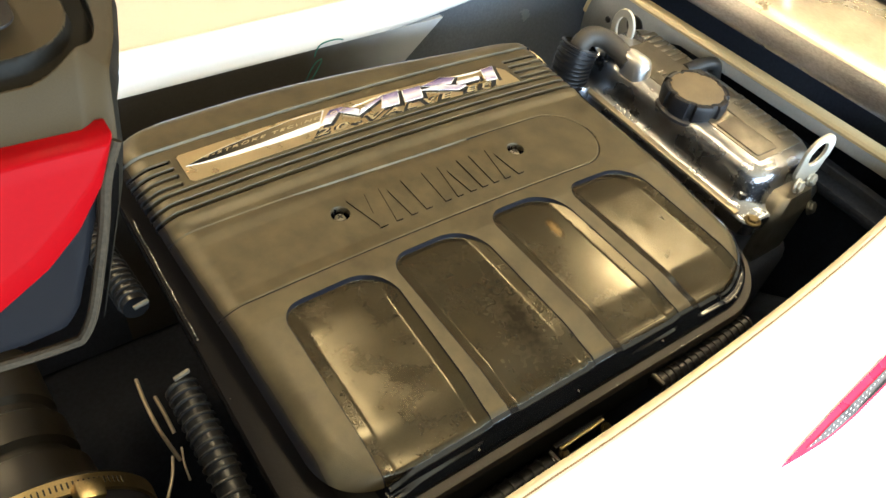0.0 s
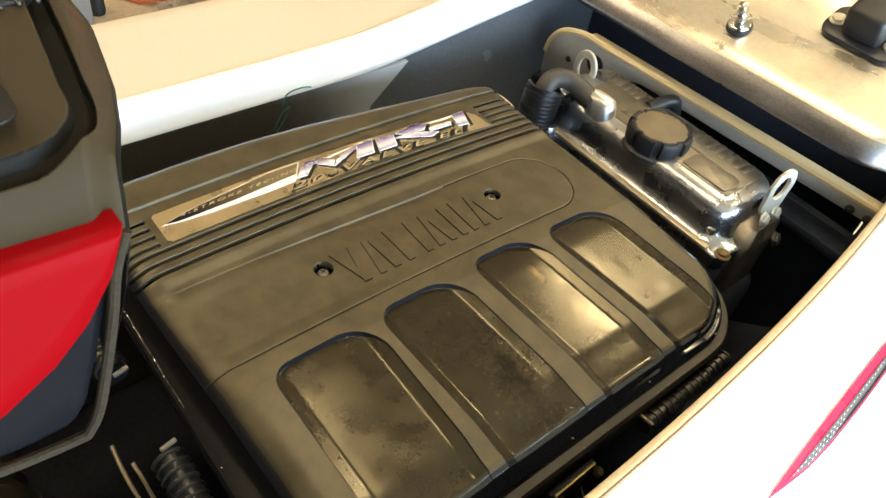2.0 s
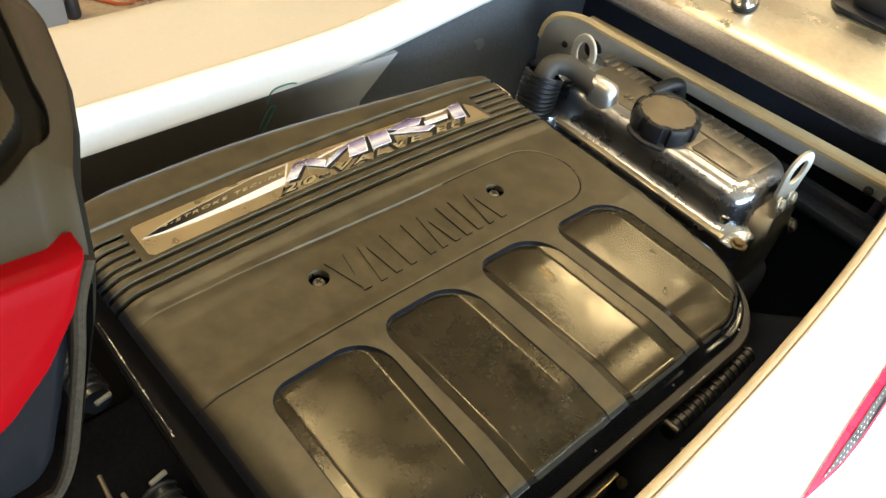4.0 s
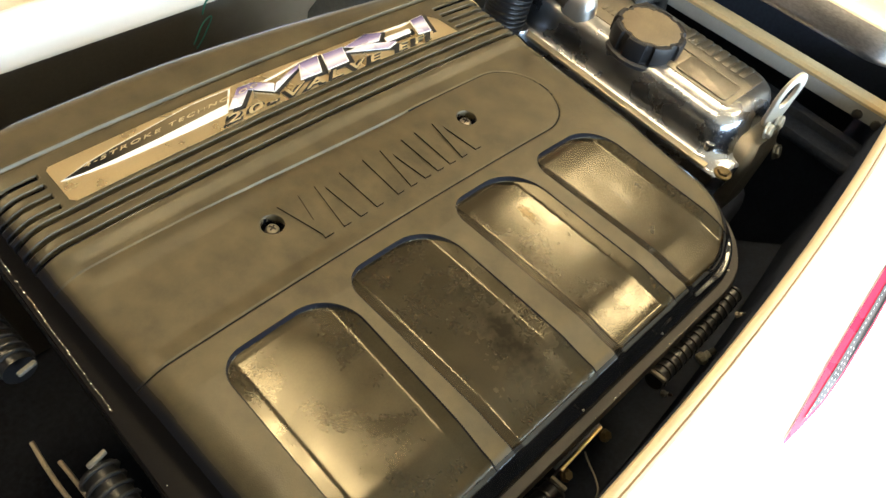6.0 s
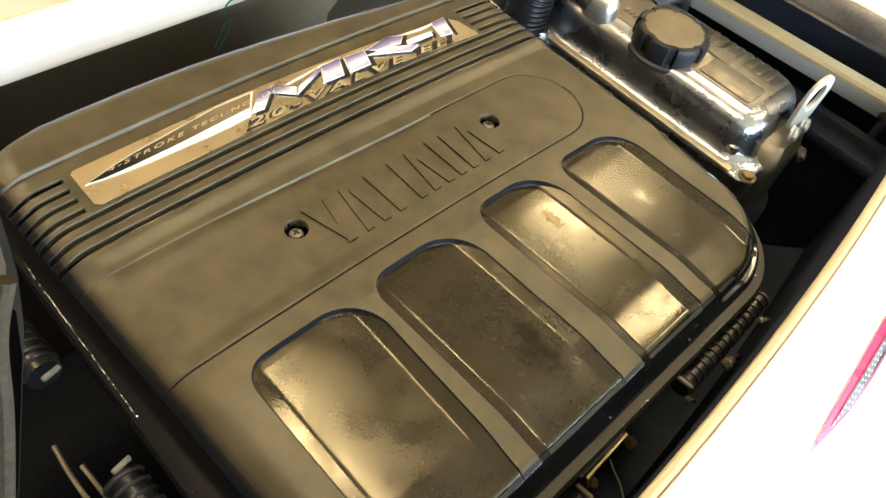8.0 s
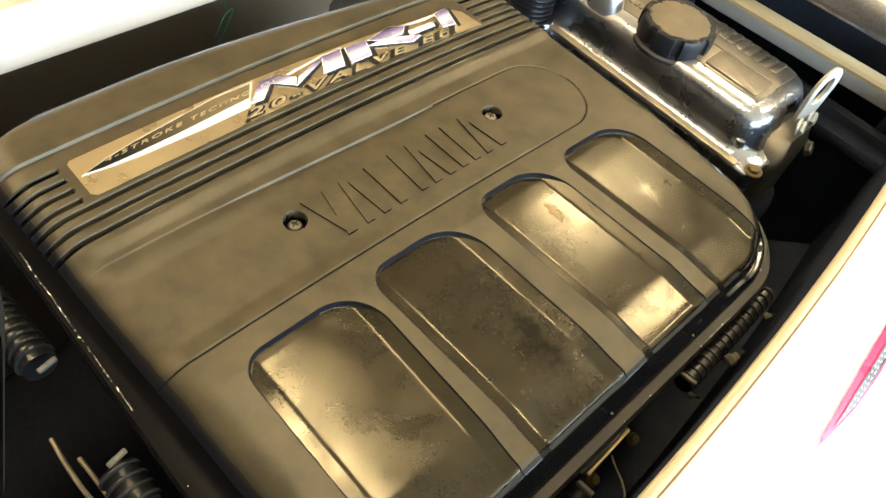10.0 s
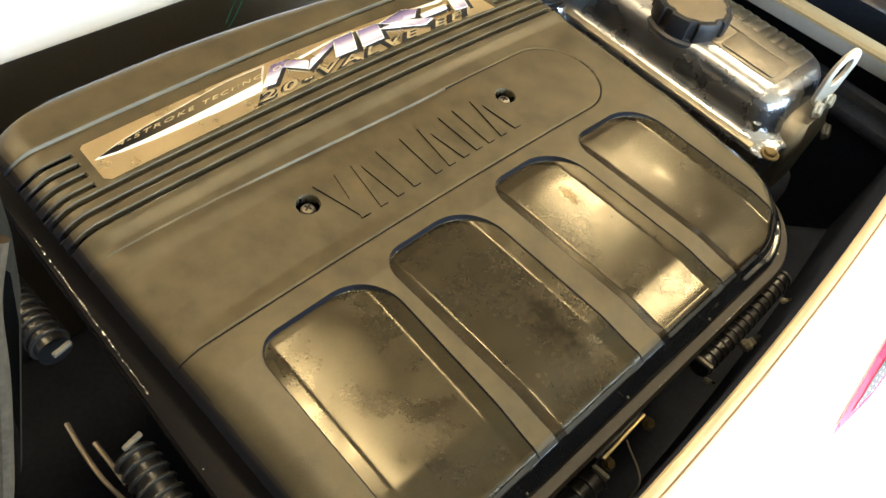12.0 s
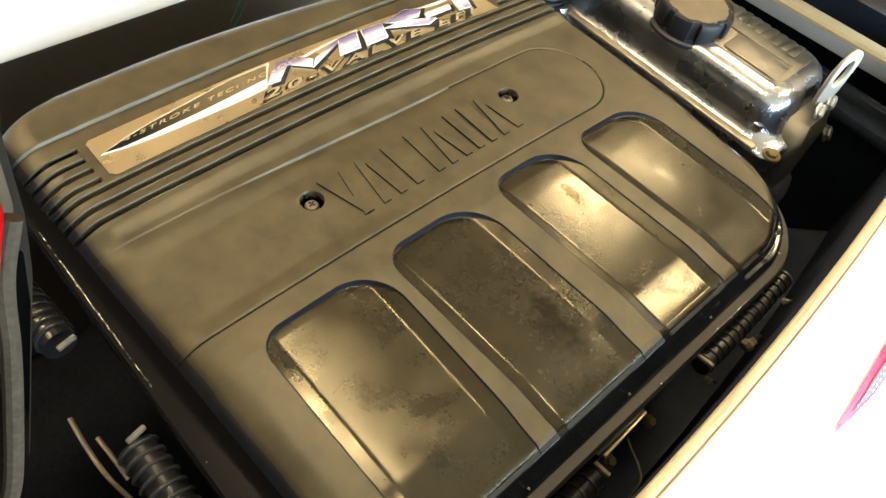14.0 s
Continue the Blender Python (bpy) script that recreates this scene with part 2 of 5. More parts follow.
BRASS = material("yellow_zinc", (0.60, 0.47, 0.24), 0.35, 1.0, vary=0.2, scale=60, fine=900, bump=0.08)
SATIN = material("satin_alloy", (0.66, 0.65, 0.63), 0.36, 0.9, vary=0.12, scale=50, fine=1500, bump=0.06)
DULLBRASS = material("dull_brass", (0.15, 0.11, 0.055), 0.5, 0.8, vary=0.3, scale=90, fine=900, bump=0.1)
PALE = material("pale_worn_fitting", (0.30, 0.27, 0.21), 0.6, spec=0.2, vary=0.35, scale=150, fine=900, bump=0.05)
COLLAR = material("grey_collar", (0.17, 0.15, 0.12), 0.6, spec=0.2, vary=0.3, scale=80, fine=900, bump=0.05)
GELCOAT = material("white_gelcoat", (0.76, 0.74, 0.70), 0.22, vary=0.03, scale=6, fine=300, bump=0.01, coat=0.3,
                   dirt=(0.66, 0.62, 0.54), dirt_amount=0.2, dirt_scale=4, dirt_detail=2.0)
# the white gelcoat again, tanned for the weaker light on the flat top
SHADEGEL = material("shaded_gelcoat", (0.62, 0.55, 0.44), 0.3, vary=0.05, scale=6, fine=300, bump=0.01, coat=0.3,
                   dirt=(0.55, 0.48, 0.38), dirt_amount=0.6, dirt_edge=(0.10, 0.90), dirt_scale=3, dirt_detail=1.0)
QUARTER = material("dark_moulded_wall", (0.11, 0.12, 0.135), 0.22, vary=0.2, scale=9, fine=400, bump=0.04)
GREYGEL = material("grey_gelcoat", (0.30, 0.30, 0.285), 0.35, vary=0.1, scale=14, fine=400, bump=0.05,
                   dirt=(0.10, 0.09, 0.08), dirt_amount=0.4, dirt_scale=12)
TRIM = material("cream_edge_trim", (0.60, 0.46, 0.25), 0.45, vary=0.08, scale=30, fine=500, bump=0.06)
CREAM = material("cream_lip_edge", (0.66, 0.56, 0.40), 0.5, spec=0.2, vary=0.06, scale=30, fine=500, bump=0.03)
LIPTRIM = material("tan_lip_edge", (0.30, 0.20, 0.10), 0.45, vary=0.08, scale=30, fine=500, bump=0.06)
# the deck's metal, darkened for the shade on its lip
LIP = material("shaded_lip_metal", (0.44, 0.43, 0.44), 0.34, 1.0, vary=0.35, scale=20, fine=400, bump=0.06, rvary=0.14, stretch=(2.0, 0.7, 2.0))
DECK = material("brushed_deck_metal", (0.92, 0.86, 0.72), 0.32, 1.0, vary=0.14, scale=9, fine=300, bump=0.03, rvary=0.16, stretch=(3.0, 0.6, 3.0),
                dirt=(0.46, 0.36, 0.24), dirt_amount=0.45, dirt_scale=9, dirt_detail=6.0, dirt_edge=(0.36, 0.84))
spot(DECK, (0.458, 0.012, 0), 0.012, (0.10, 0.085, 0.06), 0.5, 260, 0.8, (1.0, 0.5, 0))
spot(DECK, (0.475, -0.065, 0), 0.05, (0.50, 0.38, 0.24), 0.45, 60, 0.4, (1.0, 0.6, 0), soft_edge=0.6)
# near-white patch: a highlight on the deck put into its colour
spot(DECK, (0.520, -0.02, 0), 0.05, (0.95, 0.90, 0.80), 0.22, 40, 0.5, (1.0, 0.5, 0), soft_edge=0.6)
RED = material("red_gelcoat", (0.19, 0.0020, 0.0035), 0.3, vary=0.05, scale=8, fine=600, bump=0.01, spec=0.02)
BRIGHTRED = material("bright_red_gelcoat", (0.62, 0.012, 0.03), 0.25, vary=0.05, scale=8, fine=600, bump=0.01)
PINK = material("red_decal", (0.72, 0.02, 0.07), 0.3, vary=0.05, scale=20, fine=600, bump=0.01)
GRAPHITE = material("graphite_paint", (0.007, 0.007, 0.008), 0.16, vary=0.1, scale=15, fine=900, bump=0.01, spec=0.045)
GREYDECAL = material("grey_decal", (0.13, 0.12, 0.12), 0.3, vary=0.15, scale=40, fine=600, bump=0.01)
WHITE = material("white_print", (0.8, 0.79, 0.76), 0.4, vary=0.03, scale=30, fine=300, bump=0.0)
MAT = material("traction_mat", (0.13, 0.125, 0.12), 0.8, vary=0.2, scale=60, fine=900, bump=0.4)
CHROME = material("badge_silver", (0.66, 0.53, 0.32), 0.30, 0.92, vary=0.06, scale=40, fine=900, bump=0.03, rvary=0.12, wave=0.25)
INK = material("badge_ink", (0.010, 0.009, 0.009), 0.4, vary=0.1, scale=40, fine=600, bump=0.0)
GOLD = material("badge_cream", (0.66, 0.54, 0.32), 0.3, 0.6, vary=0.04, scale=40, fine=600, bump=0.0)
CONCRETE = material("concrete", (0.56, 0.46, 0.32), 0.7, vary=0.25, scale=2.5, fine=60, bump=0.2,
                    dirt=(0.10, 0.085, 0.07), dirt_amount=0.5, dirt_scale=1.7)
PLASTER = material("warm_plaster", (0.36, 0.30, 0.22), 0.85, vary=0.06, scale=1.5, fine=90, bump=0.1)
# unseen side walls, darkened to dull the reflections in the cover
DIMWALL = material("unseen_east_wall", (0.13, 0.105, 0.075), 0.85, vary=0.10, scale=1.5, fine=90, bump=0.1)
BROWNWALL = material("unseen_west_wall", (0.05, 0.040, 0.030), 0.8, vary=0.12, scale=2.0, fine=90, bump=0.1)
CEIL = material("ceiling_board", (0.40, 0.32, 0.21), 0.85, vary=0.06, scale=1.2, fine=80, bump=0.1)
TUBE = glow("tube_diffuser", TUBE_COLOUR, TUBE_WATTS)
GREEN = material("green_terminal", (0.02, 0.30, 0.22), 0.4, vary=0.1)
MARKER = material("green_marker_ink", (0.02, 0.16, 0.13), 0.5, vary=0.2)
ORANGE = material("orange_wire", (0.42, 0.10, 0.03), 0.45, vary=0.1)
PLASTIC_BAG = material("clear_crumpled_plastic", (0.46, 0.40, 0.31), 0.25, vary=0.3, scale=30, fine=200, bump=0.3)
GREYBOX = material("grey_box", (0.20, 0.19, 0.175), 0.5, vary=0.1, scale=12)
YELLOW = material("yellow_plastic", (0.55, 0.42, 0.03), 0.4, vary=0.1)


# ---- mesh helpers ----
def S(a, b, x):
    t = np.clip((x - a) / (b - a), 0, 1)
    return t * t * (3 - 2 * t)


def thing(name, base, label, category, group="", kind=""):
    ob = new(name)
    ob.empty_display_size = 0.02
    ob.location = base
    tagged(ob, label, category, group, kind)
    return ob


def mesh_of(name, verts, faces, mat, smooth=True):
    me = bpy.data.meshes.new(name)
    me.from_pydata([tuple(v) for v in verts], [], faces)
    me.materials.append(mat)
    if smooth:
        me.polygons.foreach_set("use_smooth", [True] * len(me.polygons))
    me.update()
    return me


def attach(name, me, parent=None, label="", auto=None):
    """Links a mesh given in world places under parent, without moving it."""
    ob = new(name, me)
    if parent is not None:
        ob.parent = parent
        top, off = parent, Vector(parent.location)
        while top.parent:
            top = top.parent
            off += Vector(top.location)
        ob.location = -off
    if label:
        ob["label"] = label
    return ob


def part(name, bm, mat, parent=None, label="", smooth=True, angle=35):
    bmesh.ops.recalc_face_normals(bm, faces=bm.faces)
    for f in bm.faces:
        f.smooth = smooth
    for e in bm.edges:
        if len(e.link_faces) == 2 and e.calc_face_angle(0) > radians(angle):
            e.smooth = False
    me = bpy.data.meshes.new(name)
    bm.to_mesh(me)
    bm.free()
    me.materials.append(mat)
    return attach(name, me, parent, label)


def rbox(c, size, bevel=0.002, seg=2, m=None):
    bm = bmesh.new()
    bmesh.ops.create_cube(bm, size=1.0)
    bmesh.ops.scale(bm, vec=size, verts=bm.verts)
    if bevel:
        bmesh.ops.bevel(bm, geom=list(bm.edges), offset=bevel, segments=seg, profile=0.5, affect="EDGES")
    if m is not None:
        bmesh.ops.transform(bm, matrix=m, verts=bm.verts)
    bmesh.ops.translate(bm, vec=c, verts=bm.verts)
    return bm


def join(*bms):
    out = bms[0]
    for b in bms[1:]:
        me = bpy.data.meshes.new("tmp")
        b.to_mesh(me)
        b.free()
        out.from_mesh(me)
        bpy.data.meshes.remove(me)
    return out


def loft(rings, closed=True, caps=True):
    bm = bmesh.new()
    vs = [[bm.verts.new(p) for p in r] for r in rings]
    n = len(rings[0])
    for a, b in zip(vs, vs[1:]):
        for i in range(n if closed else n - 1):
            bm.faces.new((a[i], a[(i + 1) % n], b[(i + 1) % n], b[i]))
    if caps and closed:
        bm.faces.new(list(reversed(vs[0])))
        bm.faces.new(vs[-1])
    return bm


def spline(points, per=8):
    """Points on a smooth line through the given ones."""
    p = [Vector(q) for q in points]
    p = [2 * p[0] - p[1]] + p + [2 * p[-1] - p[-2]]
    out = []
    for i in range(1, len(p) - 2):
        for k in range(per):
            t = k / per
            a, b, c, d = p[i - 1], p[i], p[i + 1], p[i + 2]
            out.append(0.5 * (2 * b + (c - a) * t + (2 * a - 5 * b + 4 * c - d) * t * t + (3 * b - a - 3 * c + d) * t ** 3))
    out.append(p[-2])
    return out


def tube(points, radius, seg=14, ribs=0.0, pitch=0.007):
    """A hose along a line; ribs: depth of its corrugations."""
    pts = [Vector(p) for p in points]
    if ribs:
        total = sum((b - a).length for a, b in zip(pts, pts[1:]))
        n = int(total / pitch * 6)
        lens = [0]
        for a, b in zip(pts, pts[1:]):
            lens.append(lens[-1] + (b - a).length)
        res = []
        for k in range(n + 1):
            s = total * k / n
            i = min(len(pts) - 2, max(j for j in range(len(lens)) if lens[j] <= s + 1e-9))
            f = (s - lens[i]) / max(1e-9, lens[i + 1] - lens[i])
            res.append((pts[i].lerp(pts[i + 1], min(1, f)), s))
        pts, rad = [q for q, s in res], [radius - ribs * (0.5 + 0.5 * math.tanh(3 * math.cos(2 * math.pi * s / pitch))) for q, s in res]
    else:
        rad = [radius] * len(pts)
    rings, up = [], Vector((0.13, 0.21, 1)).normalized()
    for i, p in enumerate(pts):
        d = (pts[min(i + 1, len(pts) - 1)] - pts[max(i - 1, 0)]).normalized()
        a = d.cross(up).normalized()
        b = a.cross(d)
        rings.append([p + rad[i] * (math.cos(w) * a + math.sin(w) * b) for w in (2 * math.pi * k / seg for k in range(seg))])
    return loft(rings, caps=not ribs)


def lathe(profile, c=(0, 0, 0), seg=24, lobes=None, m=None):
    """Turned body round z from (radius, height) pairs. lobes: radius factor by angle and height index."""
    rings = []
    for j, (r, z) in enumerate(profile):
        rings.append([Vector((r * (lobes(w, j) if lobes else 1) * math.cos(w), r * (lobes(w, j) if lobes else 1) * math.sin(w), z))
                      for w in (2 * math.pi * k / seg for k in range(seg))])
    bm = loft(rings)
    if m is not None:
        bmesh.ops.transform(bm, matrix=m, verts=bm.verts)
    bmesh.ops.translate(bm, vec=c, verts=bm.verts)
    return bm


def prism(outline, depth, bevel=0.0, m=None):
    """A plate: the outline in its own xy plane, depth along z."""
    bm = loft([[Vector((x, y, 0)) for x, y in outline], [Vector((x, y, depth)) for x, y in outline]])
    bmesh.ops.recalc_face_normals(bm, faces=bm.faces)
    if bevel:
        bmesh.ops.bevel(bm, geom=list(bm.edges), offset=bevel, segments=2, profile=0.5, affect="EDGES")
    if m is not None:
        bmesh.ops.transform(bm, matrix=m, verts=bm.verts)
    return bm


def rounded(x0, y0, x1, y1, r, n=6):
    out = []
    for cx, cy, a in ((x1 - r, y0 + r, -90), (x1 - r, y1 - r, 0), (x0 + r, y1 - r, 90), (x0 + r, y0 + r, 180)):
        for k in range(n + 1):
            w = radians(a + 90 * k / n)
            out.append((cx + r * math.cos(w), cy + r * math.sin(w)))
    return out


def hexbolt(c, axis, r=0.006, h=0.005, washer=0.0085):
    """Hexagon head with a washer, standing along axis."""
    turn = Vector((0, 0, 1)).rotation_difference(Vector(axis)).to_matrix().to_4x4()
    a = lathe([(r * 0.98, 0.0015), (r, h * 0.8), (r * 0.86, h), (r * 0.3, h * 1.02)], seg=6)
    b = lathe([(washer, 0), (washer, 0.0012), (washer * 0.9, 0.0018)], seg=18)
    bm = join(a, b)
    bmesh.ops.transform(bm, matrix=Matrix.Translation(c) @ turn, verts=bm.verts)
    return bm


def lettering(name, body, size, m, mat, parent, shear=0.0, label="", width=0.1, swell=0.0, spread=1.15):
    cu = bpy.data.curves.new(name, "FONT")
    cu.body, cu.size, cu.extrude, cu.shear, cu.space_character = body, size, 0.0001, shear, spread
    cu.offset = swell
    tmp = bpy.data.objects.new(name, cu)
    scene.collection.objects.link(tmp)
    me = bpy.data.meshes.new_from_object(tmp.evaluated_get(bpy.context.evaluated_depsgraph_get()))
    bpy.data.objects.remove(tmp)
    wide = max(v.co.x for v in me.vertices) - min(v.co.x for v in me.vertices)
    me.transform(m @ Matrix.Diagonal((width / wide, 1, 1, 1)))
    me.materials.clear()
    me.materials.append(mat)
    return attach(name, me, parent, label)


# ---- the garage ----
def slab(name, x0, x1, y0, y1, z0, z1, mat, bevel=0.0):
    ob = part(name, rbox(((x0 + x1) / 2, (y0 + y1) / 2, (z0 + z1) / 2), (x1 - x0, y1 - y0, z1 - z0), bevel), mat)
    return tagged(ob, kind="structure")


def garage():
    x0, x1, y0, y1, z0, z1 = ROOM
    w = 0.15
    slab("floor", -40, 40, -40, y1 + w, z0 - 0.2, z0, CONCRETE)
    slab("ceiling", x0 - w, x1 + w, y0 - w, y1 + w, z1, z1 + w, CEIL)
    slab("wall_north", x0 - w, x1 + w, y1, y1 + w, z0, z1, PLASTER)
    slab("wall_east", x1, x1 + w, y0, y1, z0, z1, DIMWALL)
    slab("wall_west", x0 - w, x0, y0, y1, z0, z1, BROWNWALL)
    a = rbox(((x0 - w + DOOR[0]) / 2, y0 - w / 2, (z0 + z1) / 2), (DOOR[0] - x0 + w, w, z1 - z0), 0)
    b = rbox(((x1 + w + DOOR[1]) / 2, y0 - w / 2, (z0 + z1) / 2), (x1 + w - DOOR[1], w, z1 - z0), 0)
    c = rbox(((DOOR[0] + DOOR[1]) / 2, y0 - w / 2, (DOOR[2] + z1) / 2), (DOOR[1] - DOOR[0], w, z1 - DOOR[2]), 0)
    tagged(part("wall_south", join(a, b, c), PLASTER), kind="structure")


def tube_light(x, y, length, width):
    """A fitting added out of view under the ceiling; its diffuser glows."""
    z = ROOM[5]
    t = thing("ceiling_light", (x, y, z), "white enamel tube fitting added on the ceiling, out of view", "ceiling light", "ceiling lights")
    part("housing", rbox((x, y, z - 0.022), (width + 0.04, length + 0.06, 0.04), 0.006), WHITE, t)
    part("diffuser", rbox((x, y, z - 0.058), (width, length, 0.03), 0.01), TUBE, t)


garage()
tube_light(0.22, 0.25, length=0.90, width=0.12)
tube_light(1.85, 0.37, length=0.40, width=0.30)
# thin fitting, sized to give the last recess a fainter gleam
tube_light(2.38, 0.37, length=0.40, width=0.05)
tube_light(1.88, -0.75, length=0.35, width=0.40)
# extra fitting to brighten the far floor and the red craft
tube_light(-0.85, 2.15, length=1.0, width=0.34)


# ---- the craft: gunwales, bay, bulkhead, deck ----
craft = thing("watercraft_hull", (0.1, 0.0, -0.45), "white gelcoat personal watercraft hull with its engine bay open", "watercraft")


def near_edge(x):
    return -0.232 + 0.16 * x * x if x > 0 else -0.232 + 0.02 * x


NEAR = [(0.004, -0.001), (0.001, 0.002), (-0.006, 0.0022), (-0.011, -0.002),
        (-0.017, -0.022), (-0.024, -0.052), (-0.033, -0.078), (-0.048, -0.0925), (-0.069, -0.104), (-0.10, -0.120), (-0.128, -0.1345),
        (-0.145, -0.140), (-0.45, -0.142), (-0.47, -0.17), (-0.48, -0.40)]


def near_shift(x, a):
    """The lip curves in along the craft, the slope below it runs straight."""
    w = float(S(-0.060, -0.012, a))
    return near_edge(x) * w - 0.222 * (1 - w)


def sheet(profile, xs, edge, parent, name, mat, label="", thick=0.004, per=5, rise=lambda x: 0.0, shift=None):
    """A moulded sheet: a smooth profile of (across, up) swept along x."""
    prof = spline([(0, a, b) for a, b in profile], per)
    verts, faces, n = [], [], len(prof)
    for x in xs:
        e = edge(x)
        verts += [(x, (shift(x, p.y) if shift else e) + p.y, p.z + rise(x)) for p in prof]
    for i in range(len(xs) - 1):
        for j in range(n - 1):
            faces.append((i * n + j, (i + 1) * n + j, (i + 1) * n + j + 1, i * n + j + 1))
    ob = attach(name, mesh_of(name, verts, faces, mat), parent, label)
    mod = ob.modifiers.new("thickness", "SOLIDIFY")
    mod.thickness, mod.offset = thick, -1
    return ob


XS = list(np.linspace(-0.7, 0.72, 60))
near = sheet(NEAR, XS, near_edge, craft, "gunwale", GELCOAT, "white gelcoat gunwale with a rounded inner lip", thick=-0.004, shift=near_shift)


def far_edge(x):
    return 0.232 - 0.10 * max(0, x - 0.25) ** 2


def far_rise(x):
    return 0.085 * (math.hypot(x - 0.2, 0.05) + x - 0.2)


FAR_LIP = [(0.002, -0.035), (0.0012, -0.032), (0.003, -0.027), (0.0065, -0.0155), (0.0095, -0.0098), (0.0140, -0.0070), (0.0175, -0.0066), (0.0190, -0.0075), (0.0192, -0.0100)]
FAR_TOP = [(0.0188, -0.0105), (0.0195, -0.0090), (0.023, -0.0086), (0.030, -0.0080), (0.07, -0.0072), (0.112, -0.0060), (0.132, -0.0062), (0.147, -0.012), (0.158, -0.035), (0.17, -0.12), (0.19, -0.4)]
far = sheet(FAR_LIP, XS, far_edge, craft, "gunwale", GELCOAT, "white gelcoat lip of the gunwale", thick=-0.004, rise=far_rise)
sheet(FAR_TOP, XS, far_edge, craft, "gunwale_top", SHADEGEL, "cream gelcoat top of the gunwale, its dimmer light in the tan", thick=-0.004, rise=far_rise)


for label, mat, rim in (("cream edge strip along the lip", CREAM, [(0.0046, -0.0032), (0.0052, -0.001), (0.0044, 0.0016), (0.0026, 0.0030), (0.0006, 0.0035), (-0.0006, 0.0033)]),
                        ("tan seam in the edge strip", LIPTRIM, [(-0.0006, 0.0029), (-0.0011, 0.0027), (-0.0017, 0.0029)]),
                        ("pale strip outside the seam", GELCOAT, [(-0.0017, 0.0033), (-0.0022, 0.0036), (-0.0040, 0.0036), (-0.0050, 0.0026)])):
    part("lip_trim", loft([[Vector((x, near_edge(x) + a, b)) for a, b in rim] for x in XS], closed=False), mat, near, label)
NEAR_LINE = [p for p in spline([(0, a, b) for a, b in NEAR], 12) if p.y < -0.011 and p.z > -0.139]


def near_surface(x, y):
    """Place on the near gunwale's slope under (x, y)."""
    ys = [-(p.y + near_shift(x, p.y)) for p in NEAR_LINE]
    return (x, y, float(np.interp(-y, ys, [p.z for p in NEAR_LINE])))


DECAL_TOP = [(0.206, -0.291), (0.25, -0.2862), (0.30, -0.2808), (0.36, -0.2752), (0.42, -0.2700), (0.52, -0.262), (0.62, -0.254)]
DECAL_LOW = [(0.206, -0.2912), (0.235, -0.2938), (0.262, -0.2958), (0.30, -0.2952), (0.36, -0.2908), (0.484, -0.2785), (0.62, -0.2645)]


def decal_y(x, f):
    """A line across the decal: 0 its upper edge, 1 its lower."""
    a = float(np.interp(x, *zip(*DECAL_TOP)))
    return a + (float(np.interp(x, *zip(*DECAL_LOW))) - a) * f


def decal(name, x0, f0, f1, mat, parent, lift=0.0012, n=48, label=""):
    """A foil on the near gunwale between two lines across the decal, pointed at x0."""
    verts, faces, rows = [], [], 5
    for x in np.linspace(x0, 0.60, n):
        open_ = float(np.clip((x - x0) / 0.03, 0, 1)) if x0 > 0.21 else 1.0
        for k in range(rows):
            f = f0 + (f1 - f0) * (0.5 + (k / (rows - 1) - 0.5) * (0.04 + 0.96 * open_))
            p = near_surface(x, decal_y(x, f))
            verts.append((p[0], p[1] - lift * 0.4, p[2] + lift))
    for i in range(n - 1):
        for k in range(rows - 1):
            faces.append((i * rows + k, i * rows + k + 1, (i + 1) * rows + k + 1, (i + 1) * rows + k))
    return attach(name, mesh_of(name, verts, faces, mat), parent, label)


stripe = decal("decal", 0.206, 0.0, 1.0, PINK, craft, label="red and grey pointed decal")
decal("decal_core", 0.236, 0.44, 0.88, GREYDECAL, stripe, lift=0.0018)
decal("decal_edge", 0.30, 0.76, 0.88, INK, stripe, lift=0.0023)


def decal_dots():
    verts, faces = [], []
    for row in range(3):
        for i in range(34):
            x = 0.242 + 0.0062 * i + 0.002 * row
            wide = abs(decal_y(x, 1) - decal_y(x, 0))
            if x > (0.5, 0.33, 0.32)[row] or wide * 0.44 < 0.0022 * (row + 1):
                continue
            y = decal_y(x, 0.46) - 0.0010 - 0.0022 * row
            b = len(verts)
            for dx, dy in ((0, 0), (0.0022, 0.0004), (0.0022, -0.0002), (0, -0.0006)):
                p = near_surface(x + dx, y + dy)
                verts.append((p[0], p[1] - 0.001, p[2] + 0.0026))
            faces.append((b, b + 1, b + 2, b + 3))
    ob = attach("decal_dots", mesh_of("decal_dots", verts, faces, WHITE, False), stripe)
    ob["kind"] = "stuff"


decal_dots()
# traction mat in the foot well
part("foot_mat", prism(rounded(0.325, -0.55, 0.9, -0.352, 0.02), 0.010, 0.003, Matrix.Translation((0, 0, -0.143))), MAT, craft, "dark grey ribbed foam traction mat")

XZ = Matrix(((1, 0, 0, 0), (0, 0, 1, 0), (0, 1, 0, 0), (0, 0, 0, 1)))

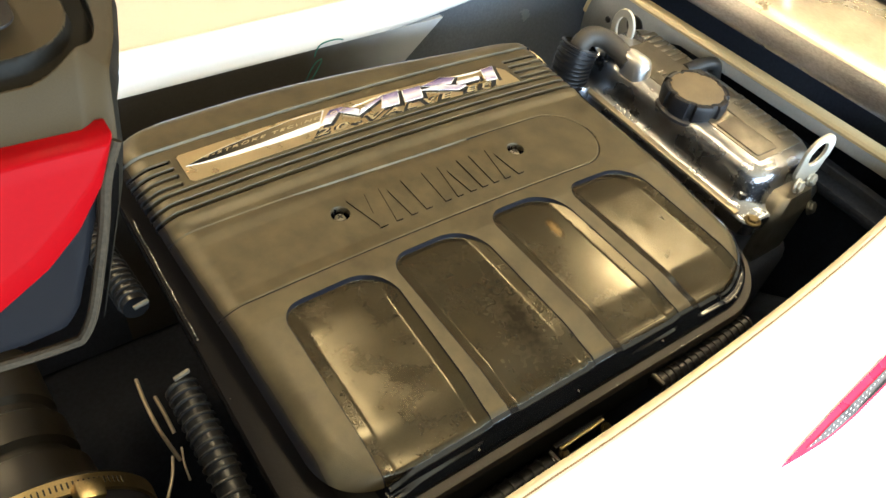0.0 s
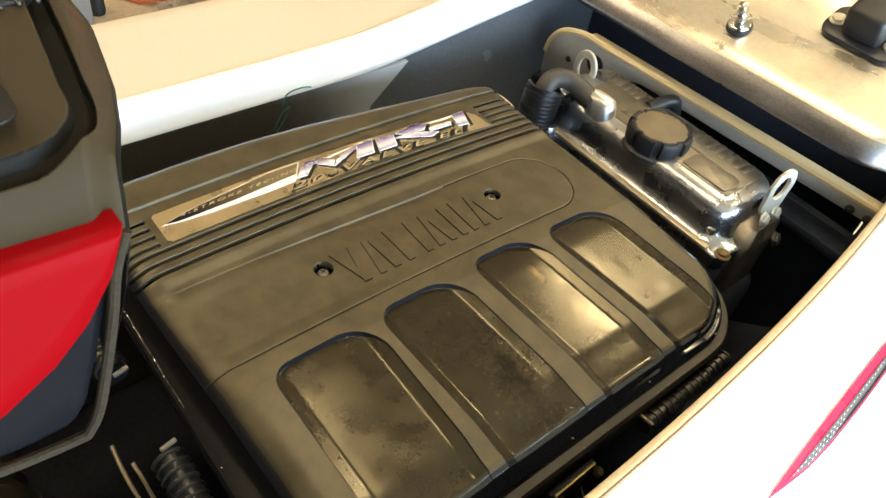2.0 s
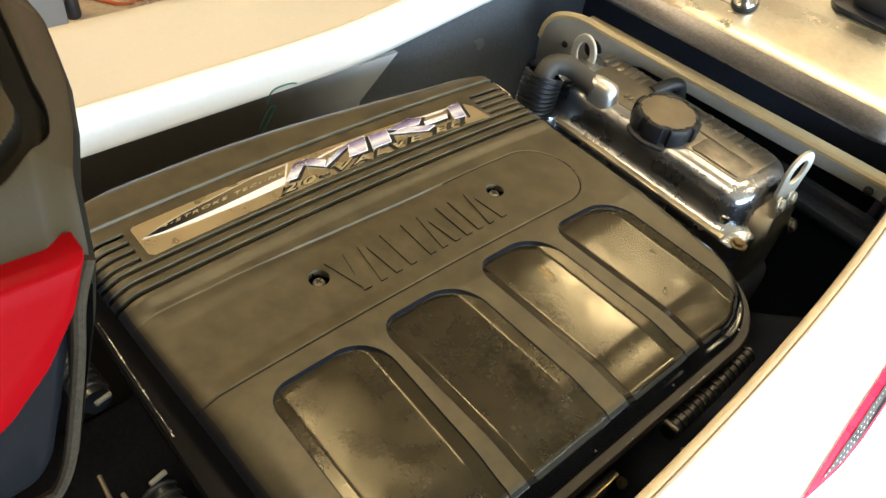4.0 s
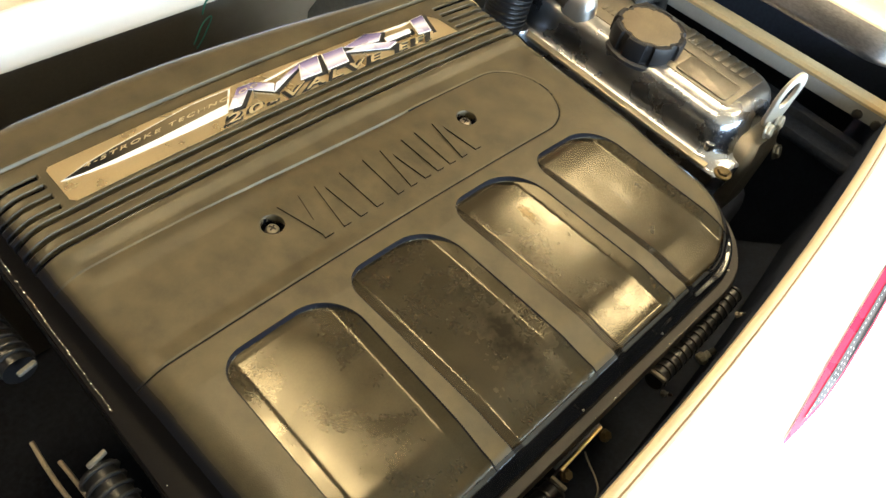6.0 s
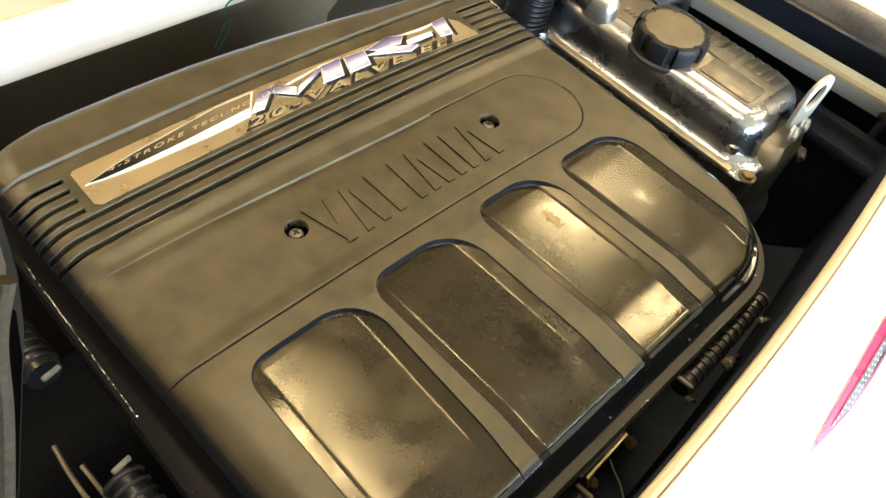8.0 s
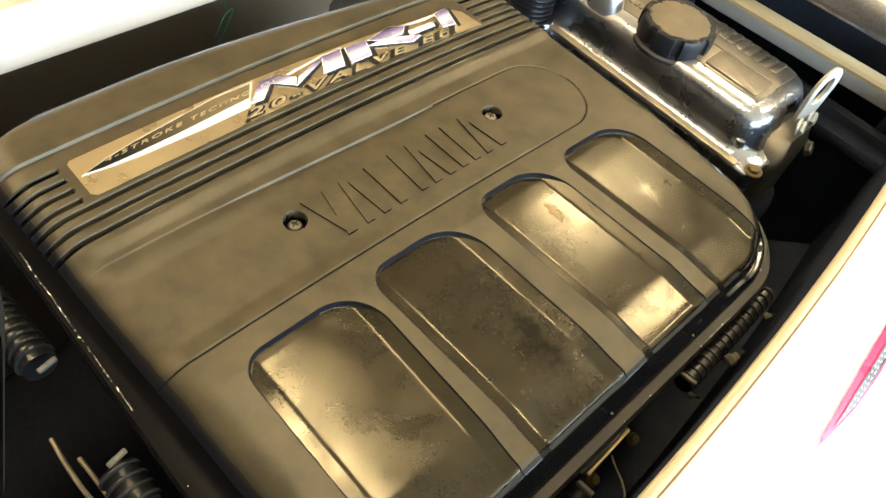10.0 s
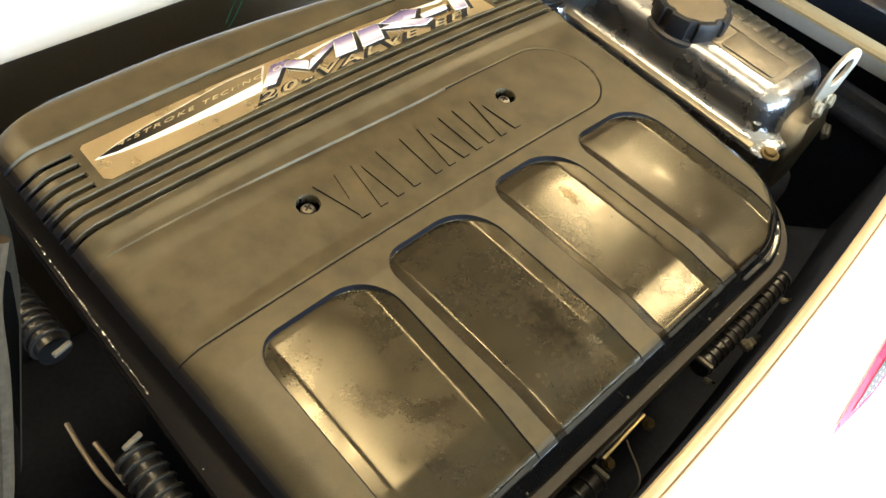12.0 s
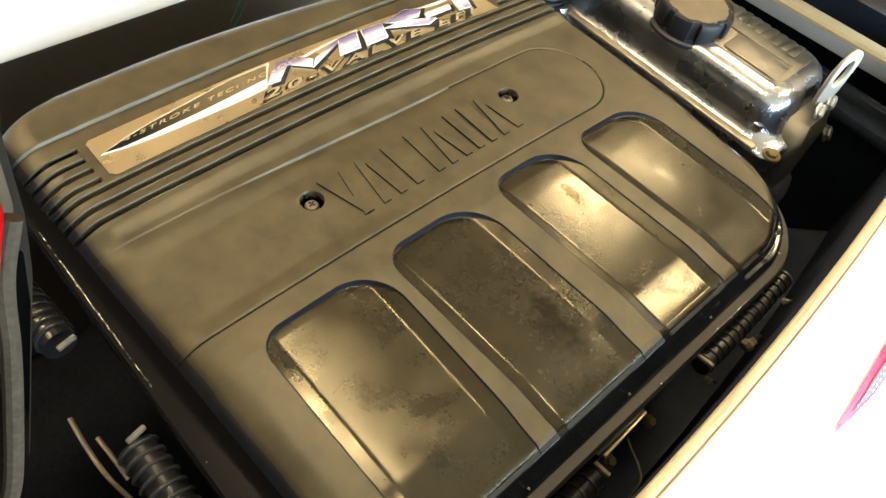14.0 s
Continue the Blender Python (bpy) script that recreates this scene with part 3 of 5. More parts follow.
# dark inner walls, floor and the grey quarter of the far wall
def bay():
    rings = [[Vector((x, near_edge(x) + 0.004, -0.004)), Vector((x, near_edge(x) + 0.006, -0.02)), Vector((x, near_edge(x) + 0.002, -0.12)), Vector((x, near_edge(x) + 0.004, -0.37))] for x in XS]
    part("bay_wall", loft(rings, closed=False), WALLBLACK, craft)
    part("bay_wall", prism([(-0.7, -0.35), (-0.13, -0.35), (-0.13, -0.032), (-0.7, -0.032)], 0.008, 0.0, Matrix.Translation((0, 0.229, 0)) @ XZ), DARK, craft)
    part("bay_wall", prism([(-0.13, -0.35), (0.18, -0.35), (0.205, -0.075), (0.25, -0.032), (-0.13, -0.032)], 0.008, 0.0, Matrix.Translation((0, 0.229, 0)) @ XZ), FARFLANGE, craft, "flange under the gunwale lip, painted from shade by the console to pale sheen")
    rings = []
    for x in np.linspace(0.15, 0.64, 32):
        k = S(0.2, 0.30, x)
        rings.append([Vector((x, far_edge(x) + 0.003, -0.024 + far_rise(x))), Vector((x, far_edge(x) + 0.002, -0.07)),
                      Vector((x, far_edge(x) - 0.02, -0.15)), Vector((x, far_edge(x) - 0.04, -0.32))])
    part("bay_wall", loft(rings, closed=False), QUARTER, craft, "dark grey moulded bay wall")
    part("bay_floor", rbox((-0.22, 0.0, -0.36), (0.96, 0.5, 0.01), 0.0), DEEP, craft, "bay floor, near black with its deep shade in the colour")
    part("bay_floor", rbox((0.48, 0.0, -0.36), (0.44, 0.5, 0.01), 0.0), BILGE, craft, "bilge floor, blue-grey with the haze over it")
    part("bay_wall", rbox((-0.55, 0.0, -0.15), (0.01, 0.5, 0.42), 0.0), WALLBLACK, craft)
    # raised floor side, added to lift the black past the engine's end
    part("bay_shelf", loft([[Vector((x, -0.040, -0.24)), Vector((x, -0.130, -0.23)), Vector((x, -0.165, -0.205)), Vector((x, near_edge(x) - 0.004, -0.175))] for x in np.linspace(-0.02, 0.615, 24)], closed=False),
         BILGE, craft, "added raised floor side, blue-grey with the bay's haze")
    part("bay_wall", rbox((0.475, -0.08, -0.15), (0.012, 0.26, 0.20), 0.003), BILGE, craft, "added panel under the bulkhead, blue-grey with the bay's haze")
    part("bay_ledge", rbox((0.462, -0.08, -0.064), (0.022, 0.25, 0.012), 0.003), WALLBLACK, craft)
    part("bay_wall", rbox((0.62, 0.03, -0.15), (0.01, 0.38, 0.36), 0.0), BILGE, craft)


bay()


def bulkhead():
    x = 0.0
    b = part("bulkhead", prism([(-0.203, -0.012), (0.07, -0.012), (0.095, -0.020), (0.110, -0.040), (0.120, -0.070), (0.190, -0.072), (0.199, -0.066), (0.200, -0.040),
                                (0.1955, -0.021), (0.183, -0.007), (0.160, 0.002), (-0.203, 0.002)], 0.006, 0.001,
                               Matrix.Translation((x, 0, 0)) @ Matrix(((0, 0, 1, 0), (1, 0, 0, 0), (0, 1, 0, 0), (0, 0, 0, 1)))),
             GREYGEL, craft, "grey moulded bulkhead panel")
    line = [(x + 0.003, -0.202, 0.003)] + [(x + 0.003, y, 0.003) for y in np.linspace(-0.19, 0.155, 12)] + [(x + 0.003, 0.182, -0.006), (x + 0.003, 0.1955, -0.021), (x + 0.003, 0.200, -0.04)]
    part("ledge", rbox((x + 0.008, -0.025, 0.0035), (0.016, 0.35, 0.003), 0.001), TRIM, b, "tan ledge along the top")
    part("edge_trim", tube(spline(line, 4), 0.0040, 8), TRIM, b, "cream edge trim along the top")
    for y in (-0.173, -0.190):
        part("rivet", lathe([(0.0045, 0), (0.004, 0.0015), (0.0015, 0.0028)], seg=12, m=Matrix.Rotation(radians(-90), 4, "Y"),
                            c=(x - 0.0005, y, -0.008)), RUBBER, b)
    part("drain_hole", lathe([(0.004, 0), (0.0035, 0.001), (0.002, 0.0014)], seg=14, m=Matrix.Rotation(radians(-90), 4, "Y"), c=(x - 0.0005, 0.165, -0.032)), INK, b)
    part("hole_rim", lathe([(0.011, 0), (0.010, 0.001), (0.004, 0.0014)], seg=18, m=Matrix.Rotation(radians(-90), 4, "Y"), c=(x - 0.0005, 0.13, -0.02)), INK, b)
    b.matrix_local = Matrix.Translation(-craft.location) @ pose(0.447, 0, -0.010, rz=4.3)
    part("cross_beam", rbox((0.452, 0.045, -0.105), (0.03, 0.34, 0.03), 0.006), WALLBLACK, craft)
    part("under_deck", rbox((0.545, 0.03, -0.005), (0.01, 0.41, 0.12), 0.0), DARK, craft)


bulkhead()
SLOPE = 0.47


def deck_z(x, y):
    return 0.07 + SLOPE * (x - 0.495) - 0.036 * (y - 0.016)


def deck():
    # rolled lip, sheet and far edge, swept across the craft
    verts, faces = [], []
    prof = [(0.020, -0.021), (0.013, -0.021), (0.008, -0.0205), (0.005, -0.0180), (0.0065, -0.0135), (0.0105, -0.0075), (0.0155, -0.0022), (0.021, -0.0002), (0.03, -0.0005), (0.06, 0.0),
            (0.10, 0.0), (0.135, 0.0), (0.14, -0.004), (0.142, -0.03)]
    ys = np.linspace(-0.205, 0.30, 61)
    for y in ys:
        # the lip bows back at both ends
        back = 0.03 * S(0.25, 0.30, y) + 0.06 * S(-0.15, -0.24, y)
        x0 = 0.436 + back
        for dx, dz in prof:
            x = x0 + dx
            verts.append((x, y, deck_z(x, y) + dz - 0.02 * S(-0.15, -0.22, y)))
    n = len(prof)
    for i in range(len(ys) - 1):
        for j in range(n - 1):
            faces.append((i * n + j, i * n + j + 1, (i + 1) * n + j + 1, (i + 1) * n + j))
    me = mesh_of("stern_deck", verts, faces, DECK)
    me.materials.append(LIP)
    me.polygons.foreach_set("material_index", [1 if i % (n - 1) < 6 else 0 for i in range(len(faces))])
    ob = attach("stern_deck", me, craft, "worn gold-tinted metal deck with a rolled lip")
    mod = ob.modifiers.new("thickness", "SOLIDIFY")
    mod.thickness, mod.offset = 0.0015, -1
    part("stern_well", rbox((0.70, 0.05, 0.0), (0.22, 0.48, 0.02), 0.004), DARK, craft)


deck()
DECK_TURN = pose(0, 0, 0, 0, -math.degrees(math.atan(SLOPE)), 0)


def ball_stud(x, y):
    z = deck_z(x, y)
    t = thing("ball_stud", (x, y, z), "polished steel ball stud standing on the metal deck", "fastener")
    m = DECK_TURN @ Matrix.Scale(0.86, 4)
    part("washer", lathe([(0.0145, 0), (0.0145, 0.003), (0.013, 0.0045), (0.008, 0.005)], (x, y, z), 24, m=m), RUBBER, t, "black rubber washer")
    part("flange", lathe([(0.012, 0.0045), (0.0125, 0.006), (0.0115, 0.0085), (0.006, 0.0095)], (x, y, z), 24, m=m), STEEL, t)
    part("stud", lathe([(0.0055, 0.009), (0.0052, 0.013), (0.0062, 0.0145), (0.0075, 0.018), (0.0066, 0.0225), (0.0052, 0.0245),
                        (0.0058, 0.0265), (0.0066, 0.030), (0.0052, 0.0345), (0.0018, 0.0365)], (x, y, z), 20, m=m), STEEL, t)


ball_stud(0.484, 0.0132)


def latch_block(x, y, label):
    z = deck_z(x, y)
    t = thing("latch_block", (x, y, z), label, "latch", "deck latches")
    m = Matrix.Translation((x, y, z)) @ DECK_TURN
    part("base", prism(rounded(-0.021, -0.037, 0.021, 0.037, 0.013), 0.006, 0.0015, m), BLACK, t)
    part("block", rbox((0, 0, 0), (0.036, 0.038, 0.032), 0.006, 3, m @ pose(0.004, 0, 0.020)), RUBBER, t, "black moulded rubber block")
    for dy in (-0.028, 0.028):
        part("bolt", hexbolt(m @ Vector((-0.002, dy, 0.006)), m.to_3x3() @ Vector((0, 0, 1)), 0.0058, 0.004, 0.008), ZINC, t)


latch_block(0.5345, -0.081, "black rubber latch block bolted to the metal deck")
latch_block(0.552, 0.088, "black rubber latch block far across the metal deck")


# ---- engine cover ----
CX0, CX1, CY0, CY1 = -0.106, 0.268, -0.181, 0.150
CORNER = {"fl": 0.034, "fr": 0.050, "bl": 0.026, "br": 0.034}
PLATE = (-0.0065, 0.0335)                                     # middle and half height of the plate under the mark
LONG = (0.0510, 0.0605, 0.0700)
SHORT = (0.0770, 0.0857, 0.0942, 0.1028)
# each recess: its two sides at the head and at the front edge, and the line of its head
PANES = ((-0.0742, -0.0720, 0.0003, 0.0018, -0.0545), (0.0078, 0.0148, 0.0765, 0.0858, -0.0525),
         (0.0930, 0.1040, 0.1555, 0.1680, -0.0500), (0.1680, 0.1820, 0.2370, 0.2490, -0.0530))
# plain raised bars of the maker's mark: left edge at the top and at the foot
BARS = ((0.0090, 0.0185), (0.0240, 0.0172), (0.0360, 0.0310), (0.0404, 0.0435), (0.0550, 0.0560), (0.0735, 0.0730),
        (0.0880, 0.0840), (0.0914, 0.0960), (0.1060, 0.1070), (0.1180, 0.1180), (0.1340, 0.1290), (0.1374, 0.1420))


def pane_sides(pane, y):
    """The two sides of a recess along y."""
    f = (-0.07 - y) / 0.105
    return pane[0] + (pane[1] - pane[0]) * f, pane[2] + (pane[3] - pane[2]) * f


def pane_mask(x, y, parts=False):
    """How far a place lies inside its glossy recess; parts: from its sides and from its top too."""
    best, side, head = np.full_like(x, -1.0), np.full_like(x, -1.0), np.full_like(x, -1.0)
    for pane in PANES:
        a, b = pane_sides(pane, y)
        top = pane[4]
        cx, hx = (a + b) / 2, (b - a) / 2
        r = np.where(x < cx, 0.015, 0.027)
        qx, qy = np.abs(x - cx) - hx + r, y - top + r
        d = np.minimum(np.maximum(qx, qy), 0) + np.hypot(np.maximum(qx, 0), np.maximum(qy, 0)) - r
        inside = hx - np.abs(x - cx)
        head = np.where(inside > 0, top - y, head)
        best, side = np.maximum(best, -d), np.maximum(side, inside)
    return (best, side, head) if parts else best


def crease(t):
    """A straight slope that turns level over a short radius."""
    t = np.maximum(t, 0)
    return np.where(t < 0.86, t, np.where(t < 1.14, 1 - (1.14 - t) ** 2 / 0.56, 1.0))


def groove(d, half, depth):
    return depth * (1 - S(half * 0.66, half, np.abs(d)))


def cover_height(x, y):
    z = -0.17 * (x - 0.055) ** 2                                # crowned along the craft
    z -= 0.075 * np.maximum(0, -0.06 - y)                       # falls to the front
    z -= 0.0036 * S(-0.148, -0.178, y)
    # plate of the maker's mark: a stadium with a fine joint, and a soft valley over it
    cy, hh = PLATE
    d = np.hypot(np.maximum(x - 0.203, 0), y - cy) - hh
    z -= groove(d, 0.0009, 0.0006) * np.where(y < 0.0, 1, S(0.10, 0.16, x))
    z -= 0.0016 * S(0.0, -0.012, d) * S(0.10, -0.02, x) * 0.6
    # a crisp step along the top of the plate, with a shallow scoop under it
    under = 0.0270 + 0.0060 * S(0.12, -0.10, x) - y
    z -= S(-0.0004, 0.0004, under) * np.exp(-np.maximum(under, 0) / 0.0065) * (0.0008 * S(0.17, 0.12, x) + 0.0012 * S(-0.04, 0.02, x) * S(0.15, 0.09, x))
    z += 0.0018 * S(0.036, 0.046, y)
    # grooves
    for g in LONG:
        z -= groove(y - g, 0.0022, 0.0042)
    for g in SHORT:
        z -= groove(y - g, 0.0020, 0.0040) * (1 - S(-0.0845, -0.0830, x) * (1 - S(0.2265, 0.2280, x)))
    z -= groove(y - 0.1160, 0.0013, 0.0022) * (0.35 + 0.65 * S(-0.03, 0.06, x))
    z += 0.0016 * S(0.1166, 0.1180, y)
    z -= 0.05 * np.maximum(0, y - 0.122)
    # recesses
    p, side, head = pane_mask(x, y, True)
    z -= 0.0005 * S(0.0, 0.00035, p)
    z -= 0.0030 * crease(side / 0.0085) * S(0.0, 0.00035, p)
    z -= 0.0009 * (1 - S(0.001, 0.026, head)) * S(0.0, 0.00035, p)            # the floor rolls down to the wall at its head
    # screw wells
    for sx in (0.0, 0.16):
        z -= 0.0090 * (1 - S(0.0060, 0.0071, np.hypot(x - sx, y)))
    # rounded shoulders
    left, right = row_span(y)
    for d, w, h in ((x - left, 0.020, 0.0075), (right - x, 0.008, 0.0025), (y - CY0, 0.004, 0.0018), (CY1 - y, 0.009, 0.0030)):
        z -= h * np.maximum(0, 1 - np.maximum(d, 0) / w) ** 2
    return z


def row_span(y):
    def cut(r, far):
        t = np.clip((far - y) if far < 0 else (y - far), 0, r)
        return r - np.sqrt(np.maximum(0, r * r - t * t))
    left = CX0 - 0.045 * np.asarray(y) - 0.005 + np.maximum(cut(CORNER["fl"], CY0 + CORNER["fl"]), cut(CORNER["bl"], CY1 - CORNER["bl"]))
    right = CX1 - np.maximum(cut(CORNER["fr"], CY0 + CORNER["fr"]), cut(CORNER["br"], CY1 - CORNER["br"]))
    return left, right


def cover_shell(parent):
    # rows crowd where the front turns, round the heads of the recesses and over the grooves
    rows = [CY0]
    for end, step in ((CY0 + 0.012, 0.00012), (-0.079, 0.0006), (-0.0485, 0.00019), (0.120, 0.00031), (CY1 - 0.012, 0.0005), (CY1, 0.0002)):
        rows.extend(np.linspace(rows[-1], end, max(2, round((end - rows[-1]) / step)))[1:])
    y = np.array(rows)
    ny = len(y)
    left, right = row_span(y)
    # columns follow the sides of the recesses and crowd along them
    knots, counts = [left], []
    for k, pane in enumerate(PANES):
        a, b = pane_sides(pane, np.minimum(y, -0.052))
        for at, n in ((a - 0.0003, 22 if k else 50), (a + 0.0014, 11), (b - 0.0014, 100), (b + 0.0003, 11)):
            knots.append(at)
            counts.append(n)
    knots.append(right)
    counts.append(32)
    last = len(knots) - 1
    knots = [np.clip(q, left + 0.0004 * i, right - 0.0004 * (last - i)) for i, q in enumerate(knots)]
    cols = [knots[i][:, None] + (knots[i + 1] - knots[i])[:, None] * (np.arange(n) / n)[None, :] for i, n in enumerate(counts)]
    X = np.concatenate(cols + [right[:, None]], 1)
    nx = X.shape[1]
    Y = np.repeat(y[:, None], nx, 1)
    Z = cover_height(X, Y)
    Y = Y - 0.015 * S(-0.02, 0.25, X) * S(0.12, 0.148, Y)       # the back edge runs in towards the head
    verts = np.stack([X, Y, Z], -1).reshape(-1, 3)
    idx = np.arange(nx * ny).reshape(ny, nx)
    faces = np.stack([idx[:-1, :-1], idx[:-1, 1:], idx[1:, 1:], idx[1:, :-1]], -1).reshape(-1, 4)
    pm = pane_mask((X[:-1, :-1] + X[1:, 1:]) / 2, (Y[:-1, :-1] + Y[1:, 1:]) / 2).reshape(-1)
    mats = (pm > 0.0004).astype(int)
    mats[(pm > -0.0003) & (pm <= 0.0004)] = 3                     # step round each recess, its crease shade as black
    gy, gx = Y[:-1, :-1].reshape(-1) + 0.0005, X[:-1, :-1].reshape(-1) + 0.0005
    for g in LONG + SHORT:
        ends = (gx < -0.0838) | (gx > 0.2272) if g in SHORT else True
        mats[(np.abs(gy - g) < 0.0019) & ends] = 2               # grooves free of dust, their shade put in as black
    # screw wells blackened too, shade in the colour
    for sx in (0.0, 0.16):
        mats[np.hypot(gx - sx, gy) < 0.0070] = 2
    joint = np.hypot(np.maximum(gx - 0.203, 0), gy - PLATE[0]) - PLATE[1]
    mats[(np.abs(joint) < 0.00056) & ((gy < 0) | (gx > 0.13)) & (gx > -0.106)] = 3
    # skirt: the outline goes down and out
    loop = np.concatenate([idx[0, :], idx[1:, -1], idx[-1, -2::-1], idx[-2:0, 0]])
    P = verts[loop]
    nxt, prv = np.roll(P, -4, 0), np.roll(P, 4, 0)
    tan = nxt - prv
    nor = np.stack([tan[:, 1], -tan[:, 0]], -1)
    nor /= np.maximum(1e-9, np.linalg.norm(nor, axis=1))[:, None]
    nor = sum(np.roll(nor, k, 0) for k in range(-5, 6))
    nor /= np.linalg.norm(nor, axis=1)[:, None]
    dip = np.zeros(len(P))
    for g in LONG + SHORT:
        dip += groove(P[:, 1] - g, 0.0021, 0.0030)
    flat = P[:, 2] + dip
    rings, allv, allf, allm = [loop], [verts], [faces], [mats]
    front = S(-0.13, -0.17, P[:, 1])
    isp = (pane_mask(P[:, 0], P[:, 1] + 0.004) > 0.0005).astype(int)
    top = len(verts)
    for o, dz in ((0.0016, -0.0005), (0.0030, -0.0015), (0.0039, -0.0032), (0.0045, -0.0055), (0.0054, -0.0102), (0.0068, -0.018), (0.0094, -0.028), (0.0120, -0.038)):
        z = flat * (1 - S(0, -0.03, np.full(len(P), dz))) + dz - dip * max(0, 1 - o / 0.0125)
        off = o * (1 - 0.45 * S(-0.3, -0.8, nor[:, 0])) - dip * S(0, 0.004, np.full(len(P), o)) * max(0, 1 - o / 0.013)
        ring = np.stack([P[:, 0] + nor[:, 0] * off, P[:, 1] + nor[:, 1] * off, z], -1)
        allv.append(ring)
        new_idx = np.arange(top, top + len(P))
        top += len(P)
        a, b = rings[-1], new_idx
        allf.append(np.stack([a, b, np.roll(b, -1), np.roll(a, -1)], -1))
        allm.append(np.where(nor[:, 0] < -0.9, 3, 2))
        rings.append(new_idx)
    V, F, M = np.concatenate(allv), np.concatenate(allf), np.concatenate(allm)
    me = bpy.data.meshes.new("shell")
    me.vertices.add(len(V))
    me.vertices.foreach_set("co", V.ravel())
    me.loops.add(F.size)
    me.loops.foreach_set("vertex_index", F.ravel().astype(np.int32))
    me.polygons.add(len(F))
    me.polygons.foreach_set("loop_start", np.arange(0, F.size, 4, dtype=np.int32))
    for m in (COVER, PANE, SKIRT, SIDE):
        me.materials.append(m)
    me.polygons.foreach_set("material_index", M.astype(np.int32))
    me.polygons.foreach_set("use_smooth", np.ones(len(F), dtype=bool))
    me.update(calc_edges=True)
    me.validate()
    return attach("shell", me, parent, "matte dark moulded plastic shell with four glossy recesses")


cover = thing("engine_cover", (0.08, 0.0, -0.045), "matte dark plastic engine cover with four glossy recesses and a badge", "engine cover")
cover_shell(cover)


def outline_ring(grow, n=26):
    x0, x1, y0, y1 = CX0 - grow, CX1 + grow, CY0 - grow, CY1 + grow
    out = []
    for cx, cy, r, a in ((x1, y0, CORNER["fr"], -90), (x1, y1, CORNER["br"], 0), (x0, y1, CORNER["bl"], 90), (x0, y0, CORNER["fl"], 180)):
        r = r + grow
        ccx, ccy = cx - math.copysign(r, cx - 0.08), cy - math.copysign(r, cy)
        for k in range(n):
            w = radians(a + 90 * k / (n - 1))
            out.append((ccx + r * math.cos(w), ccy + r * math.sin(w)))
    return out


def cover_base():
    prof = ((0.010, -0.034), (0.0165, -0.0345), (0.0180, -0.037), (0.0182, -0.042), (0.0165, -0.045), (0.012, -0.047), (0.010, -0.075), (0.004, -0.12))
    rings = [[Vector((x, y, z)) for x, y in outline_ring(g)] for g, z in prof]
    part("base_rim", loft(rings), FLANGE, cover, "black air-box rim under the shell")
    for x in (-0.012, 0.068, 0.147, 0.226):
        part("clip_pin", lathe([(0.0007, 0), (0.0006, 0.0010), (0.0003, 0.0013)], (x, CY0 - 0.0086, -0.024), 8, m=Matrix.Rotation(radians(90), 4, "X")), ROUGH_ALLOY, cover)


cover_base()


def cross_screw(x, y):
    s = part("screw", lathe([(0.0042, -0.0095), (0.0042, -0.0066), (0.0035, -0.0054), (0.0022, -0.0048)], (x, y, 0), 20), ROUGH_ALLOY, cover, "steel cross-head screw in its well")
    for a in (25, 115):
        part("slot", rbox((x, y, -0.0046), (0.0046, 0.0010, 0.0006), 0, m=Matrix.Rotation(radians(a), 4, "Z")), INK, s)



def water_drops():
    """Beads of water along the top of the air-box rim, silvered for their glints."""
    rng = random.Random(8)
    bms = []
    for i in range(330):
        y = rng.uniform(-0.03, 0.09) if i < 300 else rng.uniform(-0.10, 0.1)
        r = rng.uniform(0.0003, 0.0007)
        x = CX0 - 0.0140 + rng.uniform(-0.0004, 0.0003)
        bms.append(lathe([(r, 0), (r * 0.9, r * 0.35), (r * 0.5, r * 0.6), (r * 0.1, r * 0.66)], (x, y, -0.0347), 8))
    # the front rim's bright line, also laid as beads
    for x0, x1, n in ((0.075, 0.112, 14), (0.150, 0.192, 44)):
        for i in range(n):
            r = rng.uniform(0.0003, 0.0005)
            bms.append(lathe([(r, 0), (r * 0.9, r * 0.35), (r * 0.5, r * 0.6), (r * 0.1, r * 0.66)], (rng.uniform(x0, x1), CY0 - 0.0160 + rng.uniform(-0.0003, 0.0003), -0.0347), 8))
    ob = part("water_drops", join(*bms), WATER, cover, "beads of water on the rim")
    ob["kind"] = "stuff"


water_drops()
cross_screw(0.0, 0.0)
cross_screw(0.16, 0.0)


def mark_bars():
    """The raised strokes of the mark on the plate: dusty tops, black sides that include their shade."""
    for top, foot in BARS:
        y0, y1, w, lift = -0.0262, 0.0080, 0.0052, 0.0013
        verts = []
        for up in (-0.002, 0.0):
            for y in np.linspace(y0, y1, 7):
                f = (y - y0) / (y1 - y0)
                for x in (foot + (top - foot) * f, foot + (top - foot) * f + w):
                    verts.append((x, y, float(cover_height(np.array([x]), np.array([y]))[0]) + (lift if up == 0.0 else up)))
        faces = [(14 + 2 * i, 15 + 2 * i, 17 + 2 * i, 16 + 2 * i) for i in range(6)]
        for i in range(6):
            faces += [(2 * i, 14 + 2 * i, 16 + 2 * i, 2 * i + 2), (2 * i + 1, 2 * i + 3, 17 + 2 * i, 15 + 2 * i)]
        faces += [(0, 1, 15, 14), (12, 26, 27, 13)]
        me = mesh_of("mark_bar", verts, faces, COVER, False)
        me.materials.append(SKIRT)
        me.polygons.foreach_set("material_index", [0 if i < 6 else 1 for i in range(len(faces))])
        attach("mark_bar", me, cover)


mark_bars()


